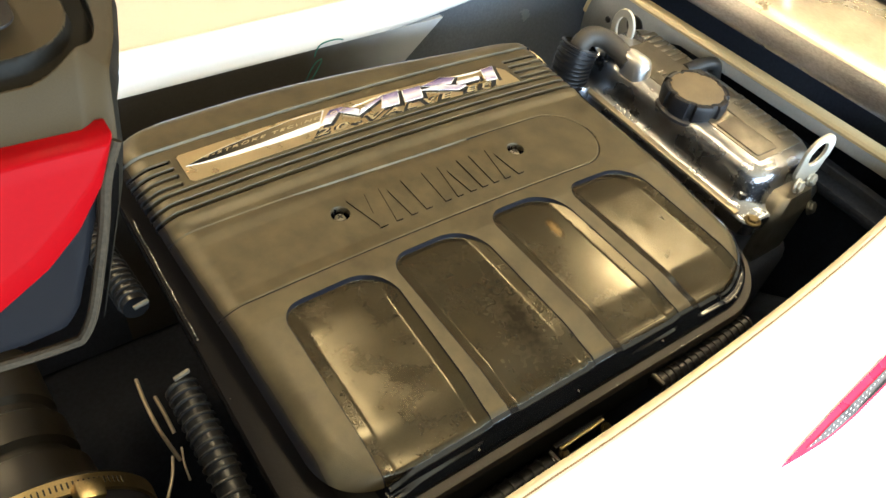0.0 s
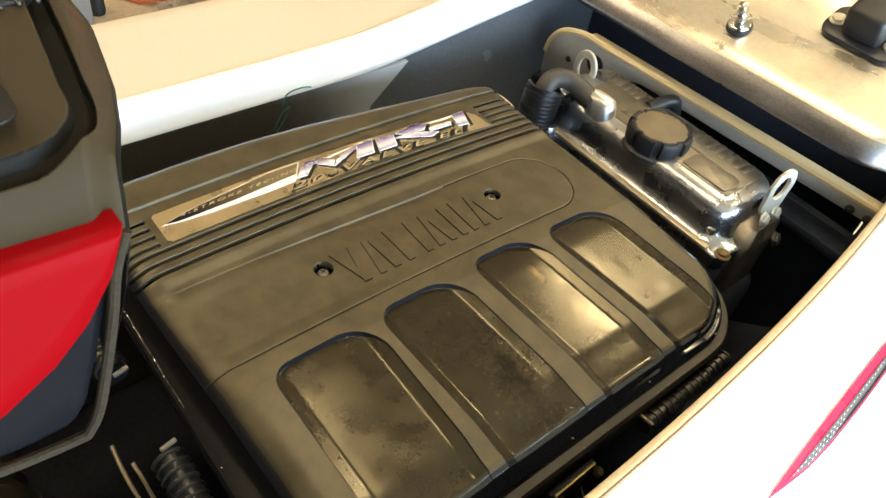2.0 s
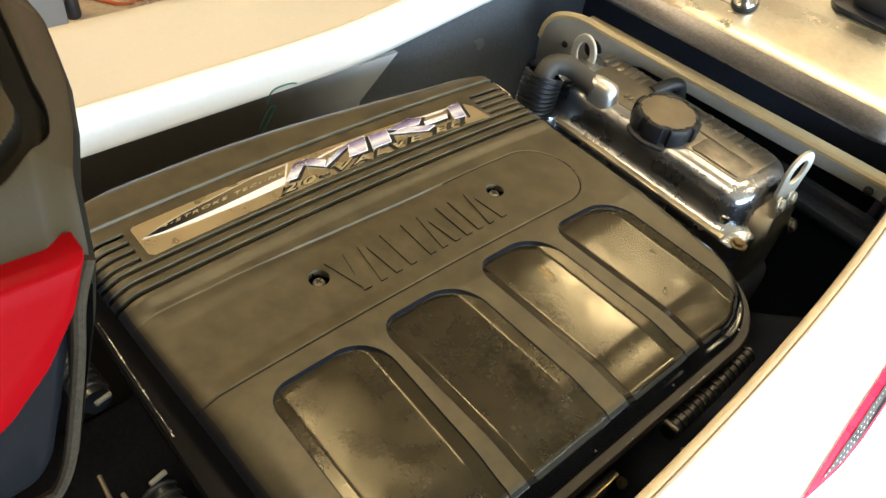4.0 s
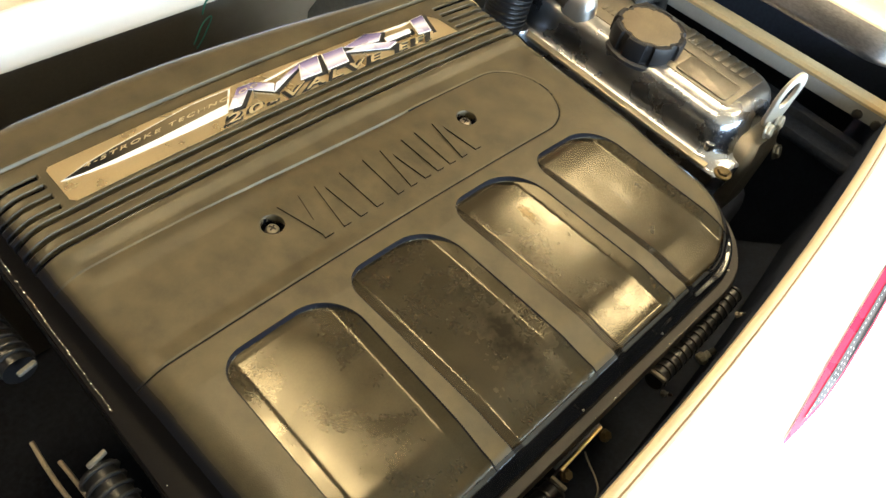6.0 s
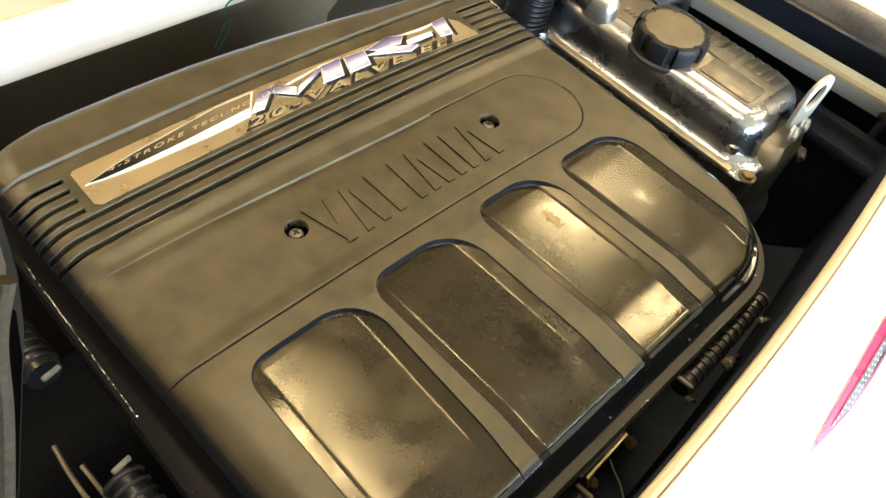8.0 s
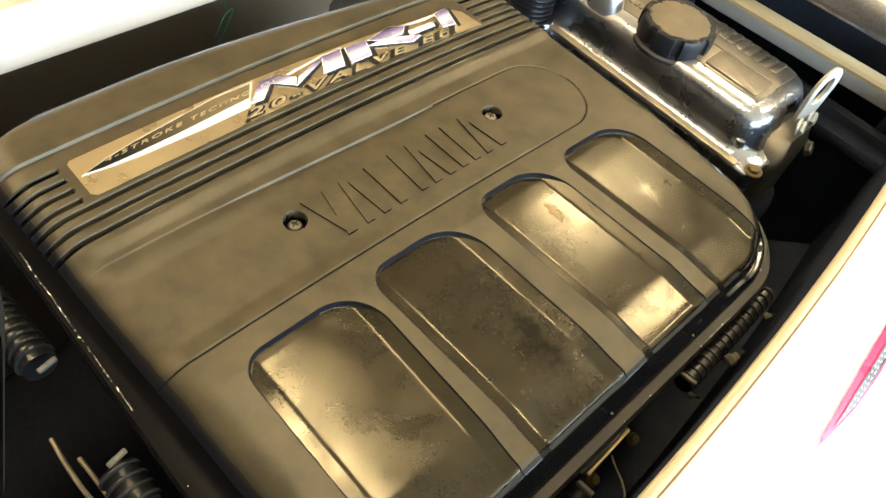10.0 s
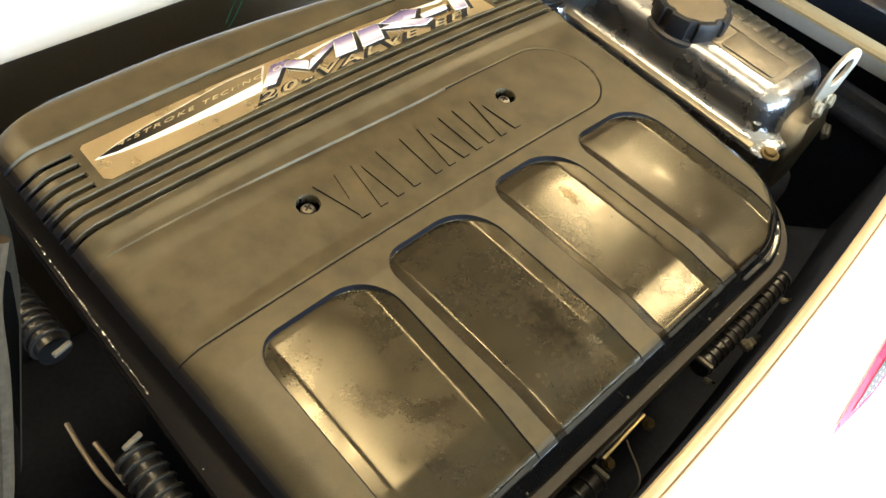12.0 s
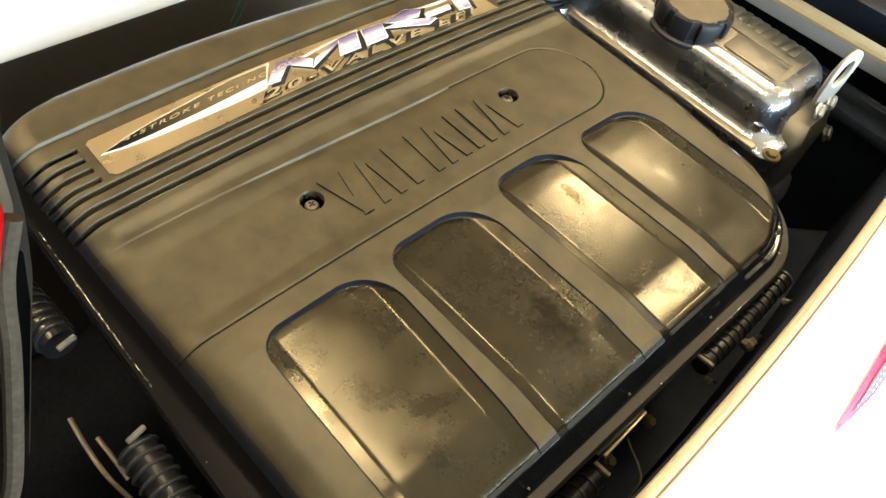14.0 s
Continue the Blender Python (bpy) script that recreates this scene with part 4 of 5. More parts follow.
def badge():
    def over(x):
        """The crowned shell under the badge."""
        return 0.0021 - 0.17 * (x - 0.055) ** 2

    def foil(points, mat, name, parent, lift, label="", t=0.0003):
        """A thin flat shape that follows the crown."""
        cut = []
        for (x0, y0), (x1, y1) in zip(points, points[1:] + points[:1]):
            n = max(1, int(abs(x1 - x0) / 0.012))
            cut += [(x0 + (x1 - x0) * k / n, y0 + (y1 - y0) * k / n) for k in range(n)]
        bm = bmesh.new()
        top = [bm.verts.new((x, y, over(x) + lift + t)) for x, y in cut]
        low = [bm.verts.new((x, y, over(x) + lift)) for x, y in cut]
        face = bm.faces.new(top)
        for i in range(len(cut)):
            j = (i + 1) % len(cut)
            bm.faces.new((top[i], low[i], low[j], top[j]))
        bmesh.ops.triangulate(bm, faces=[face])
        return part(name, bm, mat, parent, label, smooth=False)

    b = foil([(-0.0760, 0.1055), (-0.0780, 0.1035), (-0.0780, 0.0775), (-0.0750, 0.0745), (0.0, 0.0745), (0.06, 0.0755), (0.15, 0.0755), (0.223, 0.0725),
              (0.220, 0.0915), (0.215, 0.0975), (0.145, 0.1030), (0.09, 0.1045), (0.03, 0.1060), (-0.04, 0.1055)],
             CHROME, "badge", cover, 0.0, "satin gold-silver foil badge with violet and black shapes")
    # long pointed flash
    foil([(-0.0755, 0.0915), (-0.059, 0.0960), (-0.041, 0.0985), (-0.017, 0.1010), (0.017, 0.1045), (0.043, 0.1040), (0.029, 0.0855), (0.001, 0.0850),
          (-0.04, 0.0865), (-0.06, 0.0885)], WHITE, "flash", b, 0.0004)
    foil([(-0.0730, 0.0916), (-0.058, 0.0950), (-0.042, 0.0974), (-0.017, 0.0998), (0.014, 0.1032), (0.0405, 0.1028), (0.033, 0.0925), (0.005, 0.0908),
          (-0.018, 0.0897), (-0.046, 0.0895), (-0.064, 0.0900)], FLASH_FADE, "flash_core", b, 0.0008)
    foil([(0.064, 0.0985), (0.095, 0.1018), (0.112, 0.1022), (0.112, 0.1008), (0.092, 0.1000), (0.066, 0.0970)], WHITE, "streak", b, 0.0004)
    foil([(0.160, 0.0995), (0.194, 0.0995), (0.200, 0.0985), (0.185, 0.0970)], WHITE, "streak", b, 0.0004)

    def block(points, grow=0.0017):
        cx, cy = sum(p[0] for p in points) / len(points), sum(p[1] for p in points) / len(points)
        dark = [(x + math.copysign(grow, x - cx) + 0.0022, y + math.copysign(grow, y - cy) - 0.0016) for x, y in points]
        foil(dark, INK, "shadow", b, 0.0008)
        foil([(x + math.copysign(0.0007, x - cx), y + math.copysign(0.0007, y - cy)) for x, y in points], WHITE, "outline", b, 0.0012)
        foil(points, BADGE_FADE, "emblem", b, 0.0016)

    block([(0.031, 0.0875), (0.040, 0.0865), (0.056, 0.1000), (0.046, 0.1005)])
    block([(0.056, 0.1005), (0.068, 0.0925), (0.063, 0.0865), (0.051, 0.0960)])
    block([(0.064, 0.0855), (0.090, 0.0955), (0.096, 0.1000), (0.070, 0.0915)])
    block([(0.095, 0.0995), (0.110, 0.1000), (0.102, 0.0855), (0.086, 0.0860)])
    block([(0.114, 0.0990), (0.131, 0.0985), (0.125, 0.0850), (0.108, 0.0850)])
    block([(0.133, 0.0975), (0.155, 0.1020), (0.167, 0.0975), (0.159, 0.0920), (0.140, 0.0945)])
    block([(0.129, 0.0925), (0.147, 0.0930), (0.170, 0.0845), (0.160, 0.0815)])
    block([(0.166, 0.0915), (0.189, 0.0915), (0.187, 0.0880), (0.164, 0.0880)], 0.0010)
    block([(0.197, 0.0985), (0.210, 0.0995), (0.203, 0.0825), (0.192, 0.0835)])

    def laid(name, body, size, x, y, turn, mat, lift, width, label="", swell=0.0, spread=1.4):
        ob = lettering(name, body, size, Matrix.Translation((x, y, 0)) @ Matrix.Rotation(radians(turn), 4, "Z"), mat, b, 0.35, label, width, swell, spread)
        for v in ob.data.vertices:
            v.co.z += over(v.co.x) + lift

    laid("lettering_shadow", "20-VALVE EFI", 0.0088, 0.0215, 0.0768, -0.6, INK, 0.0008, 0.1840, swell=0.0008)
    laid("lettering", "20-VALVE EFI", 0.0088, 0.0215, 0.0768, -0.6, GOLD, 0.0014, 0.1825, "cream capitals with dark edges", swell=0.0001)
    laid("lettering", "4-STROKE TECHNOLOGY", 0.0036, -0.0620, 0.0917, 1.6, GOLD, 0.0022, 0.128, "small cream capitals along the flash", spread=1.3)


def fade_material():
    """Violet at the top of a shape fading to silver."""
    m = material("badge_fade", (0.8, 0.8, 0.85), 0.25, 0.2, vary=0.03, scale=60, fine=600, bump=0.0, coat=0.4)
    n, l = m.node_tree.nodes, m.node_tree.links
    co, sep = n.new("ShaderNodeTexCoord"), n.new("ShaderNodeSeparateXYZ")
    l.new(co.outputs["Object"], sep.inputs[0])
    mr = n.new("ShaderNodeMapRange")
    mr.inputs["From Min"].default_value, mr.inputs["From Max"].default_value = 0.0835, 0.1015
    l.new(sep.outputs["Y"], mr.inputs["Value"])
    ramp = n.new("ShaderNodeValToRGB")
    e = ramp.color_ramp.elements
    e[0].position, e[0].color = 0.05, (0.42, 0.36, 0.50, 1)
    e[1].position, e[1].color = 1.0, (0.03, 0.02, 0.09, 1)
    mid = e.new(0.38)
    mid.color = (0.82, 0.80, 0.84, 1)
    mid2 = e.new(0.66)
    mid2.color = (0.30, 0.24, 0.40, 1)
    l.new(mr.outputs[0], ramp.inputs[0])
    l.new(ramp.outputs[0], n["Principled BSDF"].inputs["Base Color"])
    return m


BADGE_FADE = fade_material()


def flash_material():
    """Black at the flash's point, thinning to bronze foil."""
    m = material("flash_print", (0.01, 0.01, 0.01), 0.35, 0.5, vary=0.1, scale=60, fine=600, bump=0.0)
    n, l = m.node_tree.nodes, m.node_tree.links
    co, sep = n.new("ShaderNodeTexCoord"), n.new("ShaderNodeSeparateXYZ")
    l.new(co.outputs["Object"], sep.inputs[0])
    mr = n.new("ShaderNodeMapRange")
    mr.inputs["From Min"].default_value, mr.inputs["From Max"].default_value = -0.05, 0.02
    l.new(sep.outputs["X"], mr.inputs["Value"])
    ramp = n.new("ShaderNodeValToRGB")
    e = ramp.color_ramp.elements
    e[0].color, e[1].color = (0.010, 0.009, 0.008, 1), (0.26, 0.20, 0.11, 1)
    l.new(mr.outputs[0], ramp.inputs[0])
    l.new(ramp.outputs[0], n["Principled BSDF"].inputs["Base Color"])
    return m


FLASH_FADE = flash_material()
badge()


# ---- engine: head cover, cap, lifting eyes ----
engine = thing("engine", (0.2, 0.0, -0.35), "four-cylinder marine engine with a cast alloy head cover", "engine")


def rect_ring(x0, x1, y0, y1, z, r, n=7):
    return [Vector((x, y, z)) for x, y in rounded(x0, y0, x1, y1, r, n)]


def head():
    part("block", rbox((0.20, -0.02, -0.22), (0.44, 0.26, 0.24), 0.02, 3), DARK, engine, "black engine block deep in the bay")
    rings = [rect_ring(0.322, 0.432, -0.136, 0.118, -0.062, 0.012), rect_ring(0.322, 0.432, -0.136, 0.118, -0.050, 0.012),
             rect_ring(0.3230, 0.431, -0.1350, 0.1165, -0.0474, 0.011), rect_ring(0.3262, 0.428, -0.1315, 0.113, -0.0464, 0.014),
             rect_ring(0.3300, 0.427, -0.1275, 0.111, -0.0452, 0.018), rect_ring(0.3328, 0.4265, -0.1245, 0.110, -0.0434, 0.020),
             rect_ring(0.3344, 0.4262, -0.1228, 0.109, -0.0405, 0.021), rect_ring(0.3356, 0.4258, -0.1215, 0.108, -0.0355, 0.022),
             rect_ring(0.3372, 0.4250, -0.1198, 0.107, -0.0265, 0.022), rect_ring(0.3388, 0.4245, -0.1180, 0.1065, -0.0205, 0.021),
             rect_ring(0.3416, 0.4238, -0.1150, 0.106, -0.0165, 0.020), rect_ring(0.3465, 0.4225, -0.1110, 0.105, -0.0141, 0.019),
             rect_ring(0.3530, 0.420, -0.1065, 0.101, -0.0130, 0.017)]
    hc = part("head_cover", loft(rings), ALLOY, engine, "polished cast alloy head cover, dulled with dust", angle=60)
    part("top_plate", rbox((0.386, -0.010, -0.0136), (0.060, 0.184, 0.0030), 0.0012), ROUGH_ALLOY, hc, "rough cast top panel")
    part("name_plate", prism(rounded(0.359, -0.097, 0.386, -0.048, 0.003), 0.0014, 0.0004, Matrix.Translation((0, 0, -0.0123))), ROUGH_ALLOY, hc)
    part("rib", rbox((0.388, -0.062, -0.0118), (0.0025, 0.056, 0.0014), 0.0006), ROUGH_ALLOY, hc)
    for i in range(8):
        part("fin", rbox((0.4105, -0.088 + 0.0085 * i, -0.0156), (0.020, 0.0068, 0.008), 0.0014), ROUGH_ALLOY, hc)
    for i in range(6):
        part("fin", rbox((0.4105, 0.046 + 0.0085 * i, -0.0156), (0.020, 0.0068, 0.008), 0.0014), ROUGH_ALLOY, hc)
    for i in range(4):
        part("relief_bar", rbox((0.405, -0.050 + 0.0052 * i, -0.0119), (0.007, 0.003, 0.0012), 0.0003), ROUGH_ALLOY, hc)
    for i in range(3):
        part("relief_bar", rbox((0.372, 0.026 + 0.0052 * i, -0.0119), (0.007, 0.003, 0.0012), 0.0003), ROUGH_ALLOY, hc)
    part("flange", rbox((0.3235, -0.004, -0.0445), (0.007, 0.232, 0.003), 0.001), BRUSHED, hc, "bright tan flange along the foot, its light in the colour")
    # breather boss
    part("breather_boss", loft([rect_ring(0.3400, 0.3640, 0.0325, 0.0665, -0.022, 0.010), rect_ring(0.3400, 0.3630, 0.0335, 0.066, -0.012, 0.011),
                                rect_ring(0.3405, 0.3622, 0.0345, 0.0655, -0.005, 0.011), rect_ring(0.3420, 0.3605, 0.0370, 0.065, 0.0000, 0.009),
                                rect_ring(0.3450, 0.3570, 0.0410, 0.0640, 0.0022, 0.006)]), SATIN, hc, "satin breather boss", angle=60)
    part("corner_boss", lathe([(0.0046, -0.06), (0.0046, -0.0370), (0.0040, -0.0355), (0.002, -0.0348)], (0.3395, -0.1095, 0), 18), ALLOY, hc)
    part("corner_boss", lathe([(0.010, -0.06), (0.010, -0.044), (0.008, -0.040)], (0.319, 0.082, 0), 16), ALLOY, hc)
    part("head_bolt", hexbolt((0.317, 0.081, -0.042), (0, 0, 1), 0.0045, 0.004, 0.0065), DULLBRASS, hc)
    # end of the head under the cover, with its bolts
    part("head_casting", rbox((0.375, -0.010, -0.10), (0.10, 0.245, 0.085), 0.012, 3), DARK, engine, "dark cast cylinder head")
    e = part("end_casting", loft([rect_ring(0.350, 0.408, -0.142, -0.115, -0.13, 0.008), rect_ring(0.350, 0.408, -0.142, -0.115, -0.062, 0.008),
                                  rect_ring(0.354, 0.408, -0.142, -0.115, -0.046, 0.008), rect_ring(0.366, 0.406, -0.137, -0.113, -0.034, 0.006)]), ROUGH_ALLOY, engine, "rough alloy cast end of the head", angle=60)
    part("flange_bolt", hexbolt((0.3320, -0.1320, -0.0475), (0, 0, 1), 0.0052, 0.004, 0.0075), DULLBRASS, e)
    part("flange_bolt", hexbolt((0.402, -0.144, -0.052), (0.2, -1, 0.5), 0.006, 0.005, 0.007), ROUGH_ALLOY, e)


head()


def filler_cap():
    c = (0.366, -0.012, -0.017)

    def lobes(w, j):
        step = ((w * 8 / (2 * math.pi)) % 1) - 0.5
        return 1 - (0.085 * float(S(0.17, 0.11, abs(step))) if 1 <= j <= 6 else 0)
    cap = part("oil_filler_cap", lathe([(0.0300, 0.0), (0.0308, 0.003), (0.0312, 0.009), (0.0310, 0.0160), (0.0298, 0.0183), (0.0280, 0.0190), (0.0262, 0.0186), (0.011, 0.0182)],
                                       c, 192, lobes, m=Matrix.Rotation(radians(12), 4, "Z")), CAP, engine, "black plastic oil filler cap, dusty on top", angle=30)
    rng = random.Random(3)
    worn = [0.93 + 0.05 * rng.random() for _ in range(96)]
    part("cap_face", lathe([(0.0264, 0.0182), (0.0262, 0.0190), (0.0250, 0.0193), (0.012, 0.0191)], c, 96,
                           lambda w, j: (worn[int(w / (2 * math.pi) * 96 + 0.5) % 96] if j < 3 else 1) - 0.07 * max(0.0, math.cos(8 * (w - radians(12)) + math.pi)) ** 4), DUST, cap, "dusty brown cap face")
    part("collar", lathe([(0.033, -0.003), (0.033, 0.0), (0.031, 0.0015)], c, 36), BLACK, cap)


filler_cap()


def lifting_eye(name, m, label):
    """A bent zinc plate with a large hole."""
    bm = bmesh.new()
    n = 40
    ring_o = [(0.0155 * math.cos(2 * math.pi * k / n), 0.0205 * math.sin(2 * math.pi * k / n)) for k in range(n)]
    ring_i = [(0.0082 * math.cos(2 * math.pi * k / n), 0.0122 * math.sin(2 * math.pi * k / n)) for k in range(n)]
    for k in range(n):
        if ring_o[k][1] < -0.008:
            ring_o[k] = (ring_o[k][0] * 1.0, ring_o[k][1] - 0.012)
    layers = []
    for z in (0.0, 0.0035):
        layers.append(([bm.verts.new((x, y, z)) for x, y in ring_o], [bm.verts.new((x, y, z)) for x, y in ring_i]))
    for k in range(n):
        j = (k + 1) % n
        (o0, i0), (o1, i1) = layers
        bm.faces.new((o0[k], i0[k], i0[j], o0[j]))
        bm.faces.new((o1[k], o1[j], i1[j], i1[k]))
        bm.faces.new((o0[k], o0[j], o1[j], o1[k]))
        bm.faces.new((i0[k], i1[k], i1[j], i0[j]))
    bmesh.ops.recalc_face_normals(bm, faces=bm.faces)
    bmesh.ops.bevel(bm, geom=[e for e in bm.edges if e.calc_face_angle(0) > 0.8], offset=0.0006, segments=1, affect="EDGES")
    bmesh.ops.transform(bm, matrix=m, verts=bm.verts)
    return part(name, bm, ZINC, engine, label)


def upright(x, y, z, turn):
    """Plate standing up, its face turned about z; its local y is up."""
    return Matrix.Translation((x, y, z)) @ Matrix.Rotation(radians(turn), 4, "Z") @ Matrix.Rotation(radians(90), 4, "X")


lifting_eye("lifting_eye", upright(0.388, 0.108, -0.010, 88), "zinc lifting eye at the back of the head")
eye_2 = lifting_eye("lifting_eye", upright(0.386, -0.128, 0.007, -9), "zinc lifting eye bolted to the end of the head")
part("eye_bolt", hexbolt((0.3765, -0.133, -0.0235), (0.1, -1, 0.3), 0.0058, 0.005, 0.007), ZINC, eye_2)
part("eye_bolt", hexbolt((0.3950, -0.133, -0.0235), (0.1, -1, 0.3), 0.0058, 0.005, 0.007), ZINC, eye_2)


def breather_hose():
    t = thing("breather_hose", (0.31, 0.07, -0.02), "black rubber breather hose with a ribbed sleeve beside the head cover", "hose")
    part("elbow", tube(spline([(0.348, 0.056, -0.009), (0.348, 0.072, -0.005), (0.343, 0.088, 0.000), (0.331, 0.098, 0.001), (0.320, 0.098, -0.005), (0.315, 0.096, -0.016)], 8), 0.0098, 18), DUSTY_RUBBER, t, "smooth rubber elbow browned with dust")
    part("ribbed_sleeve", tube(spline([(0.319, 0.097, -0.004), (0.315, 0.096, -0.016), (0.311, 0.094, -0.04), (0.308, 0.091, -0.07)], 6), 0.0195, 24, 0.0028, 0.0042), HOSE, t, "ribbed black sleeve")
    part("lead", tube(spline([(0.262, 0.146, -0.030), (0.270, 0.136, -0.018), (0.279, 0.120, -0.018), (0.280, 0.099, -0.020), (0.284, 0.090, -0.030)], 6), 0.0019, 8), TRIM, t, "cream plastic lead")
    return t


breather_hose()


def bulkhead_hose():
    t = thing("drain_hose", (0.44, 0.02, -0.03), "short black rubber hose stub at the bulkhead", "hose")
    part("stub", tube(spline([(0.404, 0.03, -0.016), (0.425, 0.026, -0.012), (0.438, 0.022, -0.014), (0.444, 0.02, -0.03)], 6), 0.0066, 14), RUBBER, t)


bulkhead_hose()


# ---- hoses and clutter in the bay ----
def ribbed_hose(points, radius, label, collar=None):
    t = thing("corrugated_hose", points[len(points) // 2], label, "hose", "corrugated hoses")
    line = spline(points, 24)
    part("sleeve", tube(line[::3], radius * 0.84, 16), HOSE, t)
    rings, gone = [], 0.003
    for a, b in zip(line, line[1:]):
        gone += (b - a).length
        if gone > 0.0058:
            gone = 0.0
            turn = Vector((0, 0, 1)).rotation_difference(b - a).to_matrix().to_4x4()
            rings.append(lathe([(radius * 0.82, -0.0011), (radius * 0.97, -0.0008), (radius, 0.0), (radius * 0.97, 0.0008), (radius * 0.82, 0.0011)], a, 16, m=turn))
    ribs = part("ribs", join(*rings), RIB, t, "thin raised ribs, dark grey")
    ribs["kind"] = "stuff"
    for c, d in collar or ():
        part("collar", rbox(c, (0.011, 0.0028, 0.003), 0.0008, m=Matrix.Rotation(radians(d), 4, "Z")), COLLAR, t, "pale grey end collar")
    return t


ribbed_hose([(-0.150, 0.16, -0.075), (-0.146, 0.10, -0.066), (-0.1435, 0.060, -0.061), (-0.142, 0.033, -0.058)], 0.0112, "black corrugated hose beside the air box", [((-0.1395, 0.0255, -0.0475), 12)])
ribbed_hose([(-0.1400, -0.044, -0.055), (-0.1395, -0.075, -0.057), (-0.1395, -0.11, -0.060), (-0.140, -0.18, -0.075), (-0.12, -0.24, -0.10)], 0.0112, "black corrugated hose running on past the air box", [((-0.1375, -0.043, -0.0445), 12)])
ribbed_hose([(0.244, -0.2010, -0.054), (0.19, -0.2035, -0.055), (0.138, -0.2045, -0.054)], 0.0072, "black corrugated hose under the rim", [((0.1385, -0.2045, -0.0470), 95)])
ribbed_hose([(0.048, -0.206, -0.078), (-0.02, -0.206, -0.080), (-0.08, -0.206, -0.085)], 0.0082, "black corrugated hose beside the clamp plate", [((0.049, -0.206, -0.0702), 95)])


def clamp_plate():
    t = thing("clamp_plate", (0.08, -0.2, -0.085), "yellow-zinc clamp plate with two small bolts", "bracket")
    part("plate", rbox((0.079, -0.201, -0.074), (0.042, 0.0024, 0.002), 0.0006, m=Matrix.Rotation(radians(2), 4, "Z")), BRASS, t)
    part("back_plate", rbox((0.079, -0.198, -0.09), (0.046, 0.004, 0.03), 0.001), BLACK, t)
    for x in (0.060, 0.099):
        part("bolt", hexbolt((x, -0.205, -0.078), (0, -0.6, 1), 0.0034, 0.004, 0.0042), DULLBRASS, t)
    part("wire", tube(spline([(0.091, -0.203, -0.095), (0.089, -0.209, -0.098), (0.085, -0.219, -0.100), (0.081, -0.226, -0.106), (0.076, -0.228, -0.125)], 5), 0.0007, 6), DULL, t)


clamp_plate()


def canister():
    t = thing("exhaust_boot", (-0.252, -0.02, -0.355), "brown-black ribbed rubber exhaust boot held by a yellow-plated band clamp", "exhaust")
    ax = Matrix.Translation((-0.252, -0.042, -0.172)) @ Matrix.Rotation(radians(90), 4, "X")
    part("boot", lathe([(0.030, -0.16), (0.034, -0.155), (0.037, -0.105), (0.033, -0.100), (0.033, -0.094), (0.040, -0.088), (0.042, -0.062), (0.037, -0.058), (0.037, -0.052),
                        (0.046, -0.046), (0.049, -0.018), (0.052, -0.012), (0.066, -0.008), (0.0735, -0.004), (0.074, 0.0)], seg=48, m=ax), BOX, t, "ribbed rubber boot")
    part("drum", lathe([(0.0735, 0.0), (0.0738, 0.08), (0.06, 0.1), (0.02, 0.104)], seg=48, m=ax), BLACK, t)
    band = part("band_clamp", lathe([(0.0742, -0.001), (0.0760, -0.0005), (0.0760, 0.0115), (0.0742, 0.012)], seg=64, m=ax), BRASS, t, "yellow-plated worm-drive band")
    for k in range(22):
        b = rbox((0, 0, 0), (0.0006, 0.0010, 0.0046), 0)
        bmesh.ops.transform(b, matrix=ax @ Matrix.Rotation(radians(38 + 2.6 * k), 4, "Z") @ pose(0.0761, 0, 0.0055), verts=b.verts)
        part("slot", b, INK, band)
    b = rbox((0, 0, 0), (0.010, 0.018, 0.014), 0.002)
    bmesh.ops.transform(b, matrix=ax @ Matrix.Rotation(radians(60), 4, "Z") @ pose(0.080, 0, 0.016), verts=b.verts)
    part("clamp_screw", b, BRASS, t)
    part("cradle", rbox((-0.252, -0.09, -0.30), (0.08, 0.05, 0.115), 0.004), DARK, t)


canister()


